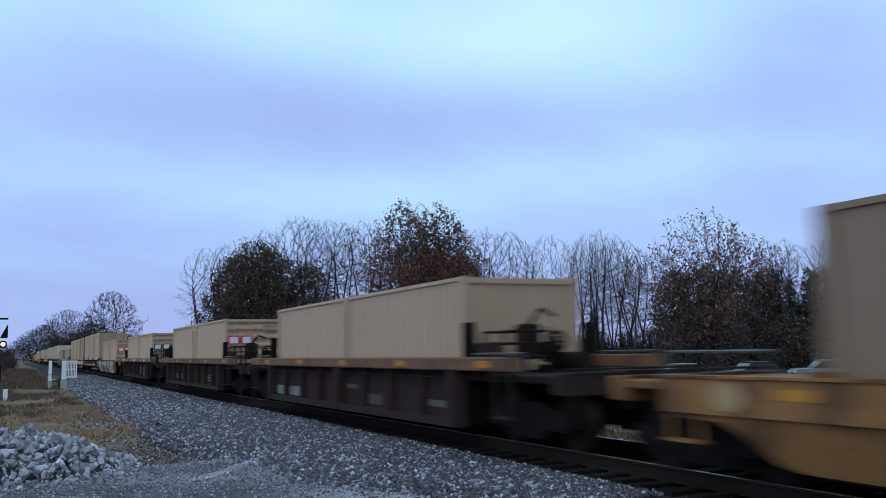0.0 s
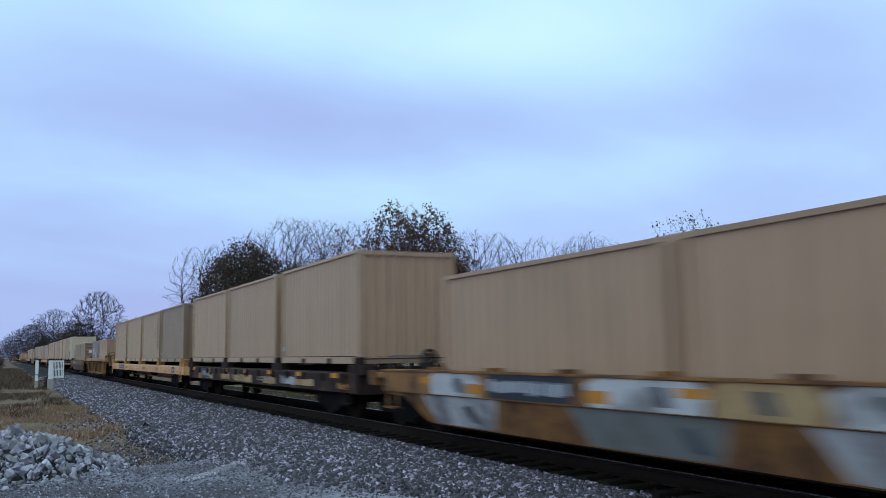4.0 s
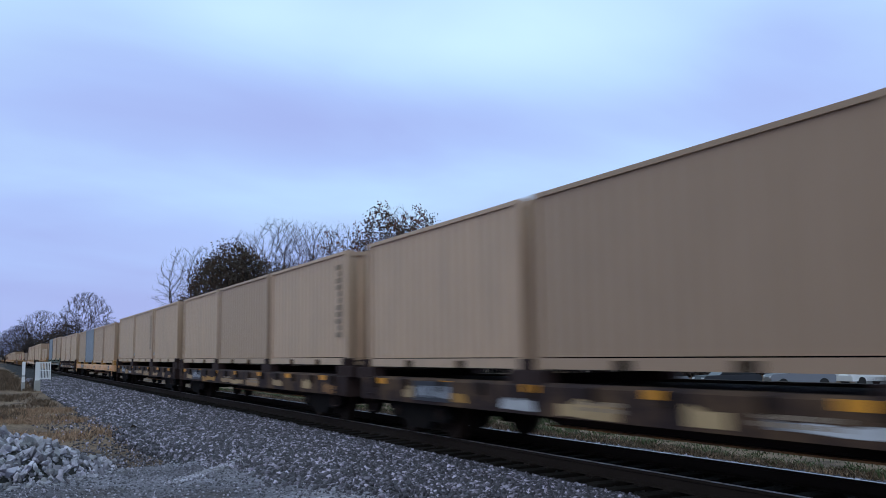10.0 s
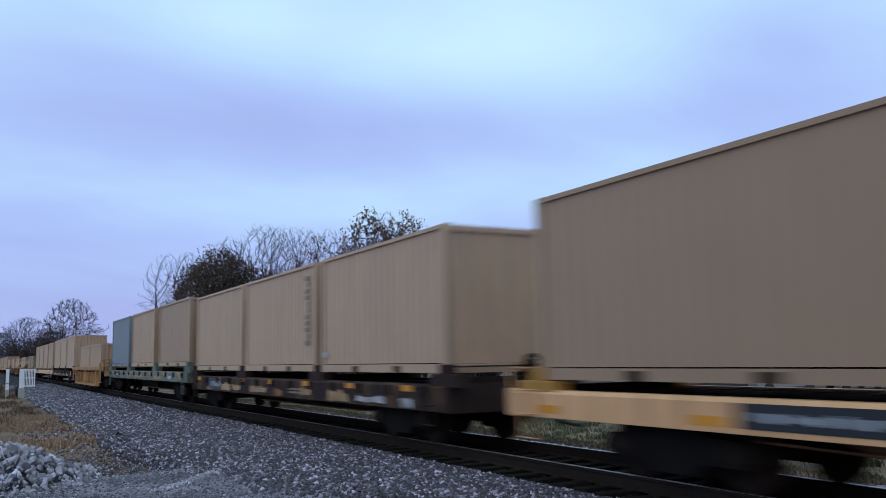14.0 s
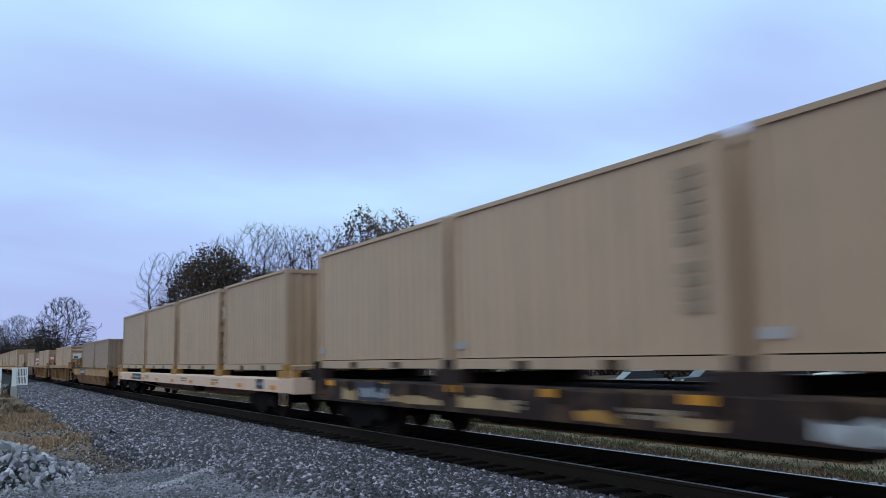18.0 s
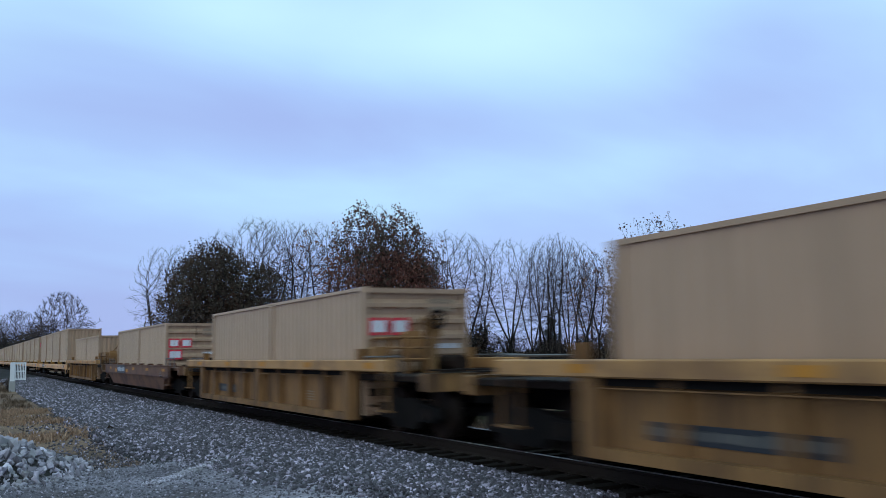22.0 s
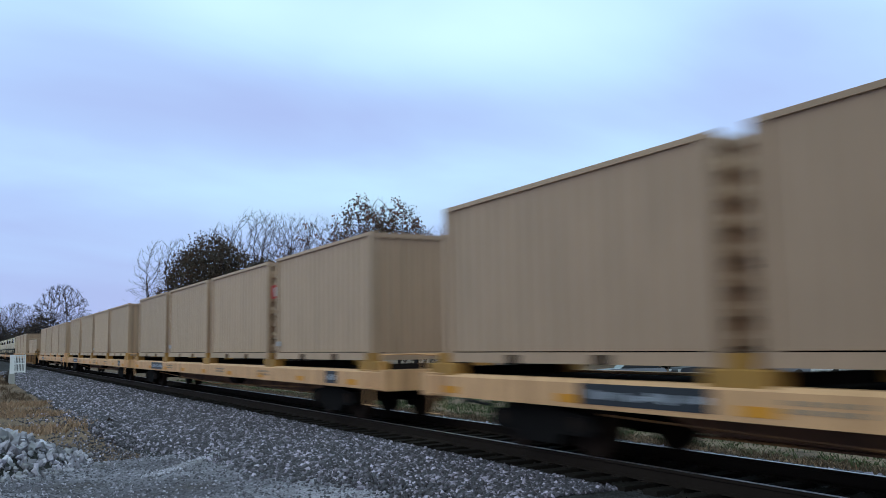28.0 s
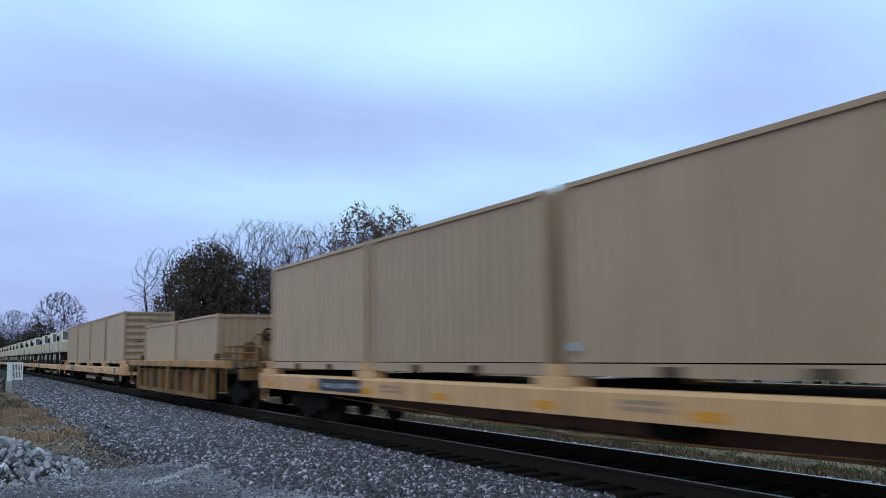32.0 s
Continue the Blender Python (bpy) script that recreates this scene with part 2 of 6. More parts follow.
M = {
    "tan": material("tan_paint", (0.388, 0.244, 0.154), 0.5, spec=0.45, dust=0.5, vary=0.10, bump=0.05, dirt=(0.27, 0.172, 0.105), dirt_amount=0.5, streak=True, single=0.2),
    "sand": material("light_tan_paint", (0.44, 0.284, 0.183), 0.5, spec=0.45, dust=0.5, vary=0.10, bump=0.05, dirt=(0.315, 0.218, 0.15), dirt_amount=0.5, streak=True, single=0.1),
    "dim": material("dull_brown_tan_paint", (0.245, 0.157, 0.102), 0.5, spec=0.45, dust=0.4, vary=0.12, bump=0.05, dirt=(0.17, 0.13, 0.10), dirt_amount=0.6, streak=True, single=0.1),
    "pale": material("pale_tan_paint", (0.56, 0.45, 0.32), 0.5, vary=0.08, bump=0.05, dirt=(0.44, 0.34, 0.22), dirt_amount=0.3, streak=True),
    "pink": material("pinkish_tan_paint", (0.32, 0.202, 0.126), 0.5, spec=0.45, dust=0.5, vary=0.10, bump=0.05, dirt=(0.34, 0.22, 0.145), dirt_amount=0.4, streak=True),
    "grey": material("grey_tan_paint", (0.255, 0.215, 0.19), 0.5, vary=0.2, bump=0.05, dirt=(0.36, 0.33, 0.295), dirt_amount=0.6, streak=True),
    "blue": material("faded_blue_paint", (0.195, 0.23, 0.255), 0.45, vary=0.10, bump=0.05, dirt=(0.15, 0.175, 0.19), dirt_amount=0.4, streak=True),
    "yellow": material("freight_yellow_paint", (0.235, 0.118, 0.042), 0.7, vary=0.35, bump=0.1, dirt=(0.065, 0.033, 0.018), dirt_amount=0.9, streak=True, spec=0.25),
    "flatyellow": material("faded_yellow_paint", (0.68, 0.37, 0.18), 0.6, vary=0.2, bump=0.08, dirt=(0.42, 0.22, 0.10), dirt_amount=0.75, streak=True),
    "rosy": material("faded_salmon_paint", (0.70, 0.48, 0.36), 0.65, vary=0.10, bump=0.08, dirt=(0.50, 0.33, 0.22), dirt_amount=0.4, streak=True),
    "pedestal": material("worn_yellow_casting", (0.38, 0.185, 0.035), 0.7, vary=0.25, bump=0.1, dirt=(0.2, 0.1, 0.03), dirt_amount=0.6),
    "dullyellow": material("dull_yellow_marking", (0.47, 0.19, 0.02), 0.7, vary=0.2, bump=0.0),
    "brightyellow": material("bright_yellow_paint", (0.62, 0.245, 0.015), 0.6, vary=0.1, bump=0.05),
    "golden": material("clean_freight_yellow_paint", (0.47, 0.262, 0.105), 0.6, vary=0.22, bump=0.08, dirt=(0.25, 0.125, 0.045), dirt_amount=0.7, streak=True, spec=0.3),
    "faded_red": material("faded_red_marking", (0.30, 0.115, 0.075), 0.7, vary=0.3, bump=0.0),
    "brown": material("oxide_brown_paint", (0.034, 0.020, 0.018), 0.85, vary=0.3, bump=0.15, dirt=(0.045, 0.029, 0.026), dirt_amount=0.6, streak=True, spec=0.12),
    "patchy": material("worn_brown_and_ochre_paint", (0.030, 0.018, 0.017), 0.8, vary=0.35, bump=0.15, dirt=(0.16, 0.09, 0.045), dirt_amount=0.45, spec=0.15),
    "rustchord": material("rust_brown_paint", (0.18, 0.086, 0.045), 0.75, vary=0.3, bump=0.15, dirt=(0.06, 0.034, 0.026), dirt_amount=0.6, spec=0.3),
    "chord": material("dusty_yellow_paint", (0.43, 0.22, 0.075), 0.6, vary=0.25, bump=0.1, dirt=(0.17, 0.085, 0.04), dirt_amount=0.7),
    "dull": material("dull_pale_marking", (0.10, 0.095, 0.085), 0.7, vary=0.2, bump=0.0),
    "brownyellow": material("rusty_yellow_paint", (0.26, 0.125, 0.045), 0.7, vary=0.45, patch=1.3, bump=0.15, dirt=(0.075, 0.036, 0.024), dirt_amount=0.85, spec=0.2),
    "maroon": material("rusty_maroon_paint", (0.16, 0.072, 0.038), 0.72, vary=0.35, patch=0.8, bump=0.12, dirt=(0.055, 0.024, 0.019), dirt_amount=0.85),
    "green": material("grey_green_paint", (0.11, 0.135, 0.105), 0.7, vary=0.2, bump=0.1, dirt=(0.20, 0.21, 0.19), dirt_amount=0.6),
    "black": material("grimy_black_steel", (0.009, 0.008, 0.008), 0.95, vary=0.3, bump=0.2, dirt=(0.018, 0.014, 0.012), dirt_amount=0.5, spec=0.06),
    "darkrust": material("dark_rusty_steel", (0.014, 0.009, 0.007), 0.9, vary=0.35, bump=0.2, dirt=(0.032, 0.016, 0.010), dirt_amount=0.4, spec=0.15),
    # rail and tie bases are lowered to carry the near-black shade under the train
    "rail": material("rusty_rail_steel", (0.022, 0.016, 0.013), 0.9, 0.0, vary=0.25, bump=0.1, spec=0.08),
    "railhead": material("worn_bright_steel", (0.50, 0.50, 0.51), 0.38, 1.0, vary=0.06, bump=0.02),
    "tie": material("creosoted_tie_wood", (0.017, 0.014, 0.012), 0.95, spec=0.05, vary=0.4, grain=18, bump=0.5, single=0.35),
    "white": material("white_paint", (0.74, 0.74, 0.74), 0.6, vary=0.08, bump=0.03),
    "plate": material("white_marking", (0.60, 0.60, 0.63), 0.6, vary=0.15, bump=0.0),
    "figures": material("worn_pale_figures", (0.36, 0.38, 0.42), 0.6, vary=0.35, bump=0.0),
    "red": material("red_marking", (0.60, 0.03, 0.05), 0.5, vary=0.05, bump=0.0),
    "ink": material("faded_dark_marking", (0.25, 0.185, 0.13), 0.7, vary=0.2, bump=0.0),
    "navy": material("dark_blue_marking", (0.019, 0.021, 0.026), 0.5, vary=0.2, bump=0.0),
    "graff_a": material("white_spray_paint", (0.46, 0.46, 0.47), 0.6, vary=0.3, bump=0.05, dirt=(0.13, 0.12, 0.12), dirt_amount=0.8),
    "graff_b": material("grey_blue_spray_paint", (0.04, 0.045, 0.058), 0.6, vary=0.4, bump=0.05, dirt=(0.075, 0.105, 0.12), dirt_amount=0.8),
    "graff_d": material("grey_green_spray_paint", (0.19, 0.20, 0.19), 0.65, vary=0.3, bump=0.05, dirt=(0.11, 0.10, 0.09), dirt_amount=0.6),
    "dirtpanel": material("dusty_ochre_panel", (0.10, 0.075, 0.045), 0.75, vary=0.3, bump=0.05, dirt=(0.05, 0.035, 0.025), dirt_amount=0.6),
    "graff_t": material("pale_teal_spray_paint", (0.13, 0.19, 0.21), 0.6, vary=0.3, bump=0.05),
    "graff_c": material("cream_patch_paint", (0.40, 0.27, 0.135), 0.7, vary=0.3, patch=3.0, bump=0.05, dirt=(0.24, 0.12, 0.05), dirt_amount=0.75),
    "galvanised": material("worn_galvanised_steel", (0.11, 0.11, 0.112), 0.45, 0.5, vary=0.2, bump=0.05),
    "concrete": material("weathered_concrete", (0.36, 0.35, 0.33), 0.85, vary=0.25, bump=0.3),
    "rock": material("limestone_rock", (0.34, 0.318, 0.375), 0.75, vary=0.3, grain=14, patch=4, bump=0.6, dirt=(0.16, 0.155, 0.15), dirt_amount=0.7, single=1.3),
    "rubble": material("limestone_rubble", (0.34, 0.318, 0.375), 0.75, vary=0.3, grain=14, patch=4, bump=0.6, dirt=(0.16, 0.155, 0.15), dirt_amount=0.7, island=1.3),
    # near-black base: the shade of the crevices between the rocks, put into colour
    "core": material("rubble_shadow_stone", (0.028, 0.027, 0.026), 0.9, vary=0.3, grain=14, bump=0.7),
    "stones": material("crushed_stone", (0.122, 0.105, 0.133), 0.6, vary=0.12, grain=25, bump=0.4, island=4.2, power=5.5),
    "pebbles": material("pale_trodden_pebbles", (0.16, 0.146, 0.176), 0.75, vary=0.12, grain=25, bump=0.4, island=2.4, power=3.0),
    # oily stone, darkened further as painted shade under the train
    "oily": material("shaded_oily_stone", (0.020, 0.018, 0.017), 0.85, vary=0.15, grain=25, bump=0.4, island=1.5, power=3.0, spec=0.1),
    "bark": material("dark_bark", (0.030, 0.026, 0.025), 0.9, vary=0.35, grain=8, bump=0.4, spec=0.1),
    "twig": material("grey_brown_twigs", (0.036, 0.030, 0.030), 0.9, vary=0.2, grain=3, bump=0.0, spec=0.08),
    "leaf_red": material("russet_oak_leaves", (0.15, 0.058, 0.042), 0.75, vary=0.3, grain=2, patch=0.4, bump=0.0, island=0.9),
    "leaf_dark": material("dark_olive_leaves", (0.082, 0.066, 0.050), 0.85, vary=0.3, grain=2, patch=0.5, bump=0.0, island=0.5, dirt=(0.075, 0.034, 0.022), dirt_amount=0.8, spec=0.08),
    "leaf_dull": material("dull_brown_leaves", (0.085, 0.066, 0.056), 0.85, vary=0.3, grain=2, patch=0.5, bump=0.0, island=0.6, spec=0.08),
    "leaf_cedar": material("blackish_cedar_leaves", (0.050, 0.056, 0.052), 0.85, vary=0.3, grain=2, patch=0.5, bump=0.0, island=0.5, spec=0.08),
    "leaf_brown": material("withered_brown_leaves", (0.13, 0.065, 0.04), 0.75, vary=0.3, grain=2, patch=0.4, bump=0.0, island=0.9),
    "leaf_scrub": material("dull_grey_brown_leaves", (0.095, 0.075, 0.068), 0.85, vary=0.3, grain=2, patch=0.4, bump=0.0, island=0.6, spec=0.08),
    "straw": material("dry_grass", (0.34, 0.218, 0.142), 0.9, vary=0.25, grain=3, patch=0.5, bump=0.0, island=0.6),
    "weeds": material("brown_weeds", (0.135, 0.090, 0.060), 0.9, vary=0.3, grain=3, patch=0.5, bump=0.0, island=0.8),
    "greengrass": material("green_field_grass", (0.072, 0.095, 0.04), 0.9, vary=0.3, grain=3, patch=0.5, bump=0.0, island=0.6),
    "roof": material("pale_metal_roof", (0.66, 0.68, 0.70), 0.35, 0.0, vary=0.08, bump=0.05),
    "siding": material("weathered_grey_siding", (0.30, 0.31, 0.32), 0.8, vary=0.2, bump=0.1, dirt=(0.18, 0.18, 0.18), dirt_amount=0.5, streak=True),
    "wood": material("brown_weathered_wood", (0.14, 0.09, 0.06), 0.85, vary=0.3, bump=0.2),
    "glass": material("dark_window_glass", (0.02, 0.025, 0.03), 0.08, vary=0.05, bump=0.0, spec=0.8),
    "silver": material("silver_car_paint", (0.22, 0.235, 0.26), 0.3, 0.4, vary=0.05, bump=0.0),
    "rubber": material("tyre_rubber", (0.02, 0.02, 0.02), 0.85, vary=0.2, bump=0.1),
    "lamp": glowing("lit_signal_lens", (1.0, 0.62, 0.30), 3.0),
}


def ground_material(name, c1, c2, c3, s1, s2, bump):
    """A soil or gravel with patches of a second and a third colour."""
    m = bpy.data.materials.new(name)
    m.use_nodes = True
    t = m.node_tree
    n, l = t.nodes.new, t.links.new
    b = t.nodes["Principled BSDF"]
    b.inputs["Roughness"].default_value = 0.92
    b.inputs["Specular IOR Level"].default_value = 0.1
    co = n("ShaderNodeTexCoord")
    a, d, f = n("ShaderNodeTexNoise"), n("ShaderNodeTexNoise"), n("ShaderNodeTexVoronoi")
    a.inputs["Scale"].default_value, a.inputs["Detail"].default_value = s1, 6
    d.inputs["Scale"].default_value, d.inputs["Detail"].default_value = s1 * 2.7, 5
    f.inputs["Scale"].default_value = s2
    for k in (a, d, f):
        l(co.outputs["Object"], k.inputs["Vector"])
    r1, r2 = n("ShaderNodeMapRange"), n("ShaderNodeMapRange")
    r1.inputs[1].default_value, r1.inputs[2].default_value = 0.42, 0.60
    r2.inputs[1].default_value, r2.inputs[2].default_value = 0.52, 0.66
    l(a.outputs["Fac"], r1.inputs[0]); l(d.outputs["Fac"], r2.inputs[0])
    x, y = n("ShaderNodeMix"), n("ShaderNodeMix")
    x.data_type = y.data_type = "RGBA"
    x.inputs[6].default_value, x.inputs[7].default_value = (*c1, 1), (*c2, 1)
    l(r1.outputs[0], x.inputs[0]); l(r2.outputs[0], y.inputs[0]); l(x.outputs[2], y.inputs[6]); y.inputs[7].default_value = (*c3, 1)
    hsv = n("ShaderNodeMix"); hsv.data_type = "RGBA"; hsv.blend_type = "MULTIPLY"; hsv.inputs[0].default_value = 0.75
    l(y.outputs[2], hsv.inputs[6])
    gain = n("ShaderNodeMapRange"); gain.inputs[3].default_value, gain.inputs[4].default_value = 0.45, 1.5
    sepc = n("ShaderNodeSeparateColor")
    l(f.outputs["Color"], sepc.inputs[0]); l(sepc.outputs[0], gain.inputs[0]); l(gain.outputs[0], hsv.inputs[7])
    l(hsv.outputs[2], b.inputs["Base Color"])
    bp = n("ShaderNodeBump"); bp.inputs["Strength"].default_value, bp.inputs["Distance"].default_value = bump, 0.03
    l(f.outputs["Distance"], bp.inputs["Height"]); l(bp.outputs[0], b.inputs["Normal"])
    return m


SOIL = ground_material("field_soil_and_grass", (0.135, 0.088, 0.062), (0.19, 0.128, 0.09), (0.09, 0.062, 0.046), 0.22, 14, 0.5)
GRAVEL = ground_material("trodden_gravel", (0.12, 0.110, 0.132), (0.31, 0.293, 0.34), (0.095, 0.084, 0.09), 0.3, 34, 0.9)
# far darker than the loose stones: the shade between them is painted in
BALLAST = ground_material("shaded_ballast_stone", (0.030, 0.028, 0.030), (0.042, 0.040, 0.043), (0.024, 0.022, 0.022), 0.5, 22, 1.0)

# ---- mesh tools ----


class Shape:
    """Gathers vertices and faces of one mesh."""

    def __init__(self):
        self.v, self.f = [], []

    def add(self, verts, faces):
        k = len(self.v)
        self.v += [tuple(p) for p in verts]
        self.f += [tuple(i + k for i in face) for face in faces]
        return self

    def box(self, x0, x1, y0, y1, z0, z1, c=0.0):
        """A box; c cuts its long edges along y."""
        if c:
            p = [(x0 + c, z0), (x1 - c, z0), (x1, z0 + c), (x1, z1 - c), (x1 - c, z1), (x0 + c, z1), (x0, z1 - c), (x0, z0 + c)]
            return self.prism_y(p, y0, y1)
        v = [(x, y, z) for z in (z0, z1) for x, y in ((x0, y0), (x1, y0), (x1, y1), (x0, y1))]
        return self.add(v, [(3, 2, 1, 0), (4, 5, 6, 7), (0, 1, 5, 4), (1, 2, 6, 5), (2, 3, 7, 6), (3, 0, 4, 7)])

    def prism_y(self, p, y0, y1):
        """An outline of (x, z) drawn out along y."""
        n = len(p)
        v = [(x, y0, z) for x, z in p] + [(x, y1, z) for x, z in p]
        return self.add(v, [tuple(range(n)), tuple(range(2 * n - 1, n - 1, -1))] + [(i + n, (i + 1) % n + n, (i + 1) % n, i) for i in range(n)])

    def prism_x(self, p, x0, x1):
        """An outline of (y, z) drawn out along x."""
        n = len(p)
        v = [(x0, y, z) for y, z in p] + [(x1, y, z) for y, z in p]
        return self.add(v, [tuple(range(n - 1, -1, -1)), tuple(range(n, 2 * n))] + [(i, (i + 1) % n, (i + 1) % n + n, i + n) for i in range(n)])

    def tube(self, a, b, r0, r1, n=6, caps=True):
        a, b = Vector(a), Vector(b)
        d = (b - a).normalized()
        s = d.orthogonal().normalized()
        u = d.cross(s)
        ring = [(math.cos(2 * math.pi * i / n), math.sin(2 * math.pi * i / n)) for i in range(n)]
        v = [a + (s * c + u * k) * r0 for c, k in ring] + [b + (s * c + u * k) * r1 for c, k in ring]
        f = [(i, (i + 1) % n, (i + 1) % n + n, i + n) for i in range(n)]
        if caps:
            f += [tuple(range(n - 1, -1, -1)), tuple(range(n, 2 * n))]
        return self.add(v, f)

    def ring(self, centre, axis, radius, r, n=16, k=5):
        """A torus."""
        c, d = Vector(centre), Vector(axis).normalized()
        s = d.orthogonal().normalized()
        u = d.cross(s)
        v = []
        for i in range(n):
            w = s * math.cos(2 * math.pi * i / n) + u * math.sin(2 * math.pi * i / n)
            for j in range(k):
                q = 2 * math.pi * j / k
                v.append(c + w * (radius + r * math.cos(q)) + d * r * math.sin(q))
        return self.add(v, [(i * k + j, ((i + 1) % n) * k + j, ((i + 1) % n) * k + (j + 1) % k, i * k + (j + 1) % k) for i in range(n) for j in range(k)])

    def mesh(self, name, mat, smooth=False):
        me = bpy.data.meshes.new(name)
        me.from_pydata(self.v, [], self.f)
        me.materials.append(mat)
        if smooth:
            me.shade_smooth()
        me.validate()
        return me


def part(name, shape, mat, parent, label="", at=None, smooth=False):
    """One mesh object under a thing or a part; shape may be a mesh that is shared."""
    me = shape if isinstance(shape, bpy.types.Mesh) else shape.mesh(name, mat, smooth)
    ob = new(name, me)
    ob.parent = parent
    if at:
        ob.location = at
    if label:
        ob["label"] = label
    return ob


def thing(name, label, category, group="", kind="", at=(0, 0, 0)):
    ob = new(name)
    ob.empty_display_size = 0.2
    ob.location = at
    return tagged(ob, label, category, group, kind)


def solid(name, shape, mat, label, category, group="", kind="", at=(0, 0, 0), smooth=False):
    ob = new(name, shape.mesh(name, mat, smooth))
    ob.location = at
    return tagged(ob, label, category, group, kind)


def fast_mesh(name, verts, faces, mat):
    """A mesh from numpy arrays: verts (n, 3), faces (m, k)."""
    me = bpy.data.meshes.new(name)
    k = faces.shape[1]
    me.vertices.add(len(verts)); me.vertices.foreach_set("co", np.ascontiguousarray(verts, dtype=np.float32).ravel())
    me.loops.add(faces.size); me.loops.foreach_set("vertex_index", np.ascontiguousarray(faces, dtype=np.int32).ravel())
    me.polygons.add(len(faces)); me.polygons.foreach_set("loop_start", np.arange(0, faces.size, k, dtype=np.int32))
    me.update(calc_edges=True)
    me.materials.append(mat)
    return me


# ---- ground, ballast and track ----


def smooth(a, b, x):
    t = np.clip((x - a) / (b - a), 0, 1)
    return t * t * (3 - 2 * t)


def height(x, y):
    """The ground's height: a lot by the line, the ballast shoulder, the bed, a ditch and fields beyond."""
    z = -0.42 + 0.155 * smooth(2.2, 6.6, x) - 0.475 * smooth(10.2, 12.6, x) - 0.5 * smooth(13, 18, x) - 0.25 * smooth(-4, -14, x)
    return z + 0.05 * np.sin(x * 0.9 + 1.3 * np.sin(y * 0.21)) * np.sin(y * 0.33) * (1 - smooth(4.5, 6.5, x) + smooth(10.5, 13, x))


def build_ground():
    xs = np.unique(np.concatenate([np.linspace(-900, -60, 12), np.linspace(-60, -6, 16), np.linspace(-6, 16, 56), np.linspace(16, 80, 22), np.linspace(80, 1500, 18)]))
    ys = np.unique(np.concatenate([np.linspace(-400, -20, 10), np.linspace(-20, 70, 100), np.linspace(70, 300, 60), np.linspace(300, 3200, 24)]))
    gx, gy = np.meshgrid(xs, ys)
    gz = height(gx, gy)
    v = np.stack([gx.ravel(), gy.ravel(), gz.ravel()], 1)
    nx, ny = len(xs), len(ys)
    i = (np.arange(ny - 1)[:, None] * nx + np.arange(nx - 1)[None]).ravel()
    f = np.stack([i, i + 1, i + nx + 1, i + nx], 1)
    me = fast_mesh("ground", v, f, SOIL)
    me.shade_smooth()
    tagged(new("ground", me), "brown and olive autumn field soil with short grass", "ground", kind="structure")


def sheet(name, x0, x1, y0, y1, nx, ny, lift, mat, label, category, ragged=0.0):
    xs = np.linspace(0, 1, nx)
    ys = np.linspace(y0, y1, ny)
    rng = np.random.default_rng(5)
    wob = np.convolve(rng.normal(0, 1, ny + 8), np.ones(9) / 3, "valid") * ragged
    gx = (x0 + wob)[:, None] * (1 - xs)[None] + x1 * xs[None]
    gy = np.repeat(ys[:, None], nx, 1)
    gy[-1] += np.interp(gx[-1], np.linspace(x0, x1, 24), rng.normal(0, 1, 24)) * ragged * 3
    gz = height(gx, gy) + lift
    gz[-1] -= lift + 0.03
    gz[:, 0] -= lift + 0.03
    v = np.stack([gx.ravel(), gy.ravel(), gz.ravel()], 1)
    i = (np.arange(ny - 1)[:, None] * nx + np.arange(nx - 1)[None]).ravel()
    f = np.stack([i, i + 1, i + nx + 1, i + nx], 1)
    me = fast_mesh(name, v, f, mat)
    me.shade_smooth()
    return tagged(new(name, me), label, category, kind="structure")


def stones(name, spots, sizes, mat, label, seed):
    """Many small angular stones in one mesh."""
    rng = np.random.default_rng(seed)
    n = len(spots)
    cube = np.array([(x, y, z) for z in (-1, 1) for x, y in ((-1, -1), (1, -1), (1, 1), (-1, 1))], float)
    quad = np.array([(3, 2, 1, 0), (4, 5, 6, 7), (0, 1, 5, 4), (1, 2, 6, 5), (2, 3, 7, 6), (3, 0, 4, 7)])
    v = cube[None] * 0.42 + rng.uniform(-0.24, 0.24, (n, 8, 3))
    v *= rng.uniform(0.65, 1.2, (n, 1, 3))
    q = rng.normal(size=(n, 4)); q /= np.linalg.norm(q, axis=1)[:, None]
    w, x, y, z = q.T
    r = np.stack([1 - 2 * (y * y + z * z), 2 * (x * y - z * w), 2 * (x * z + y * w), 2 * (x * y + z * w), 1 - 2 * (x * x + z * z), 2 * (y * z - x * w),
                  2 * (x * z - y * w), 2 * (y * z + x * w), 1 - 2 * (x * x + y * y)], 1).reshape(n, 3, 3)
    v = np.einsum("nij,nkj->nki", r, v) * sizes[:, None, None] + spots[:, None]
    f = quad[None] + (np.arange(n) * 8)[:, None, None]
    me = fast_mesh(name, v.reshape(-1, 3), f.reshape(-1, 4), mat)
    return tagged(new(name, me), label, "gravel", kind="stuff")


def scatter(rng, n, x0, x1, y0, y1, near):
    x = rng.uniform(x0, x1, n)
    y = y0 + (y1 - y0) * rng.uniform(0, 1, n) ** near
    return x, y


build_ground()
sheet("lot", -9, 4.7, -40, 17.2, 40, 130, 0.036, GRAVEL, "trodden pale grey gravel lot beside the railway line", "gravel lot", 0.3)
# dark sheet whose colour supplies the shade between the ballast stones
sheet("ballast", 3.0, 10.6, -60, 420, 26, 420, 0.03, BALLAST, "crushed stone ballast bed, darkened as the shade between its stones", "ballast", 0.25)


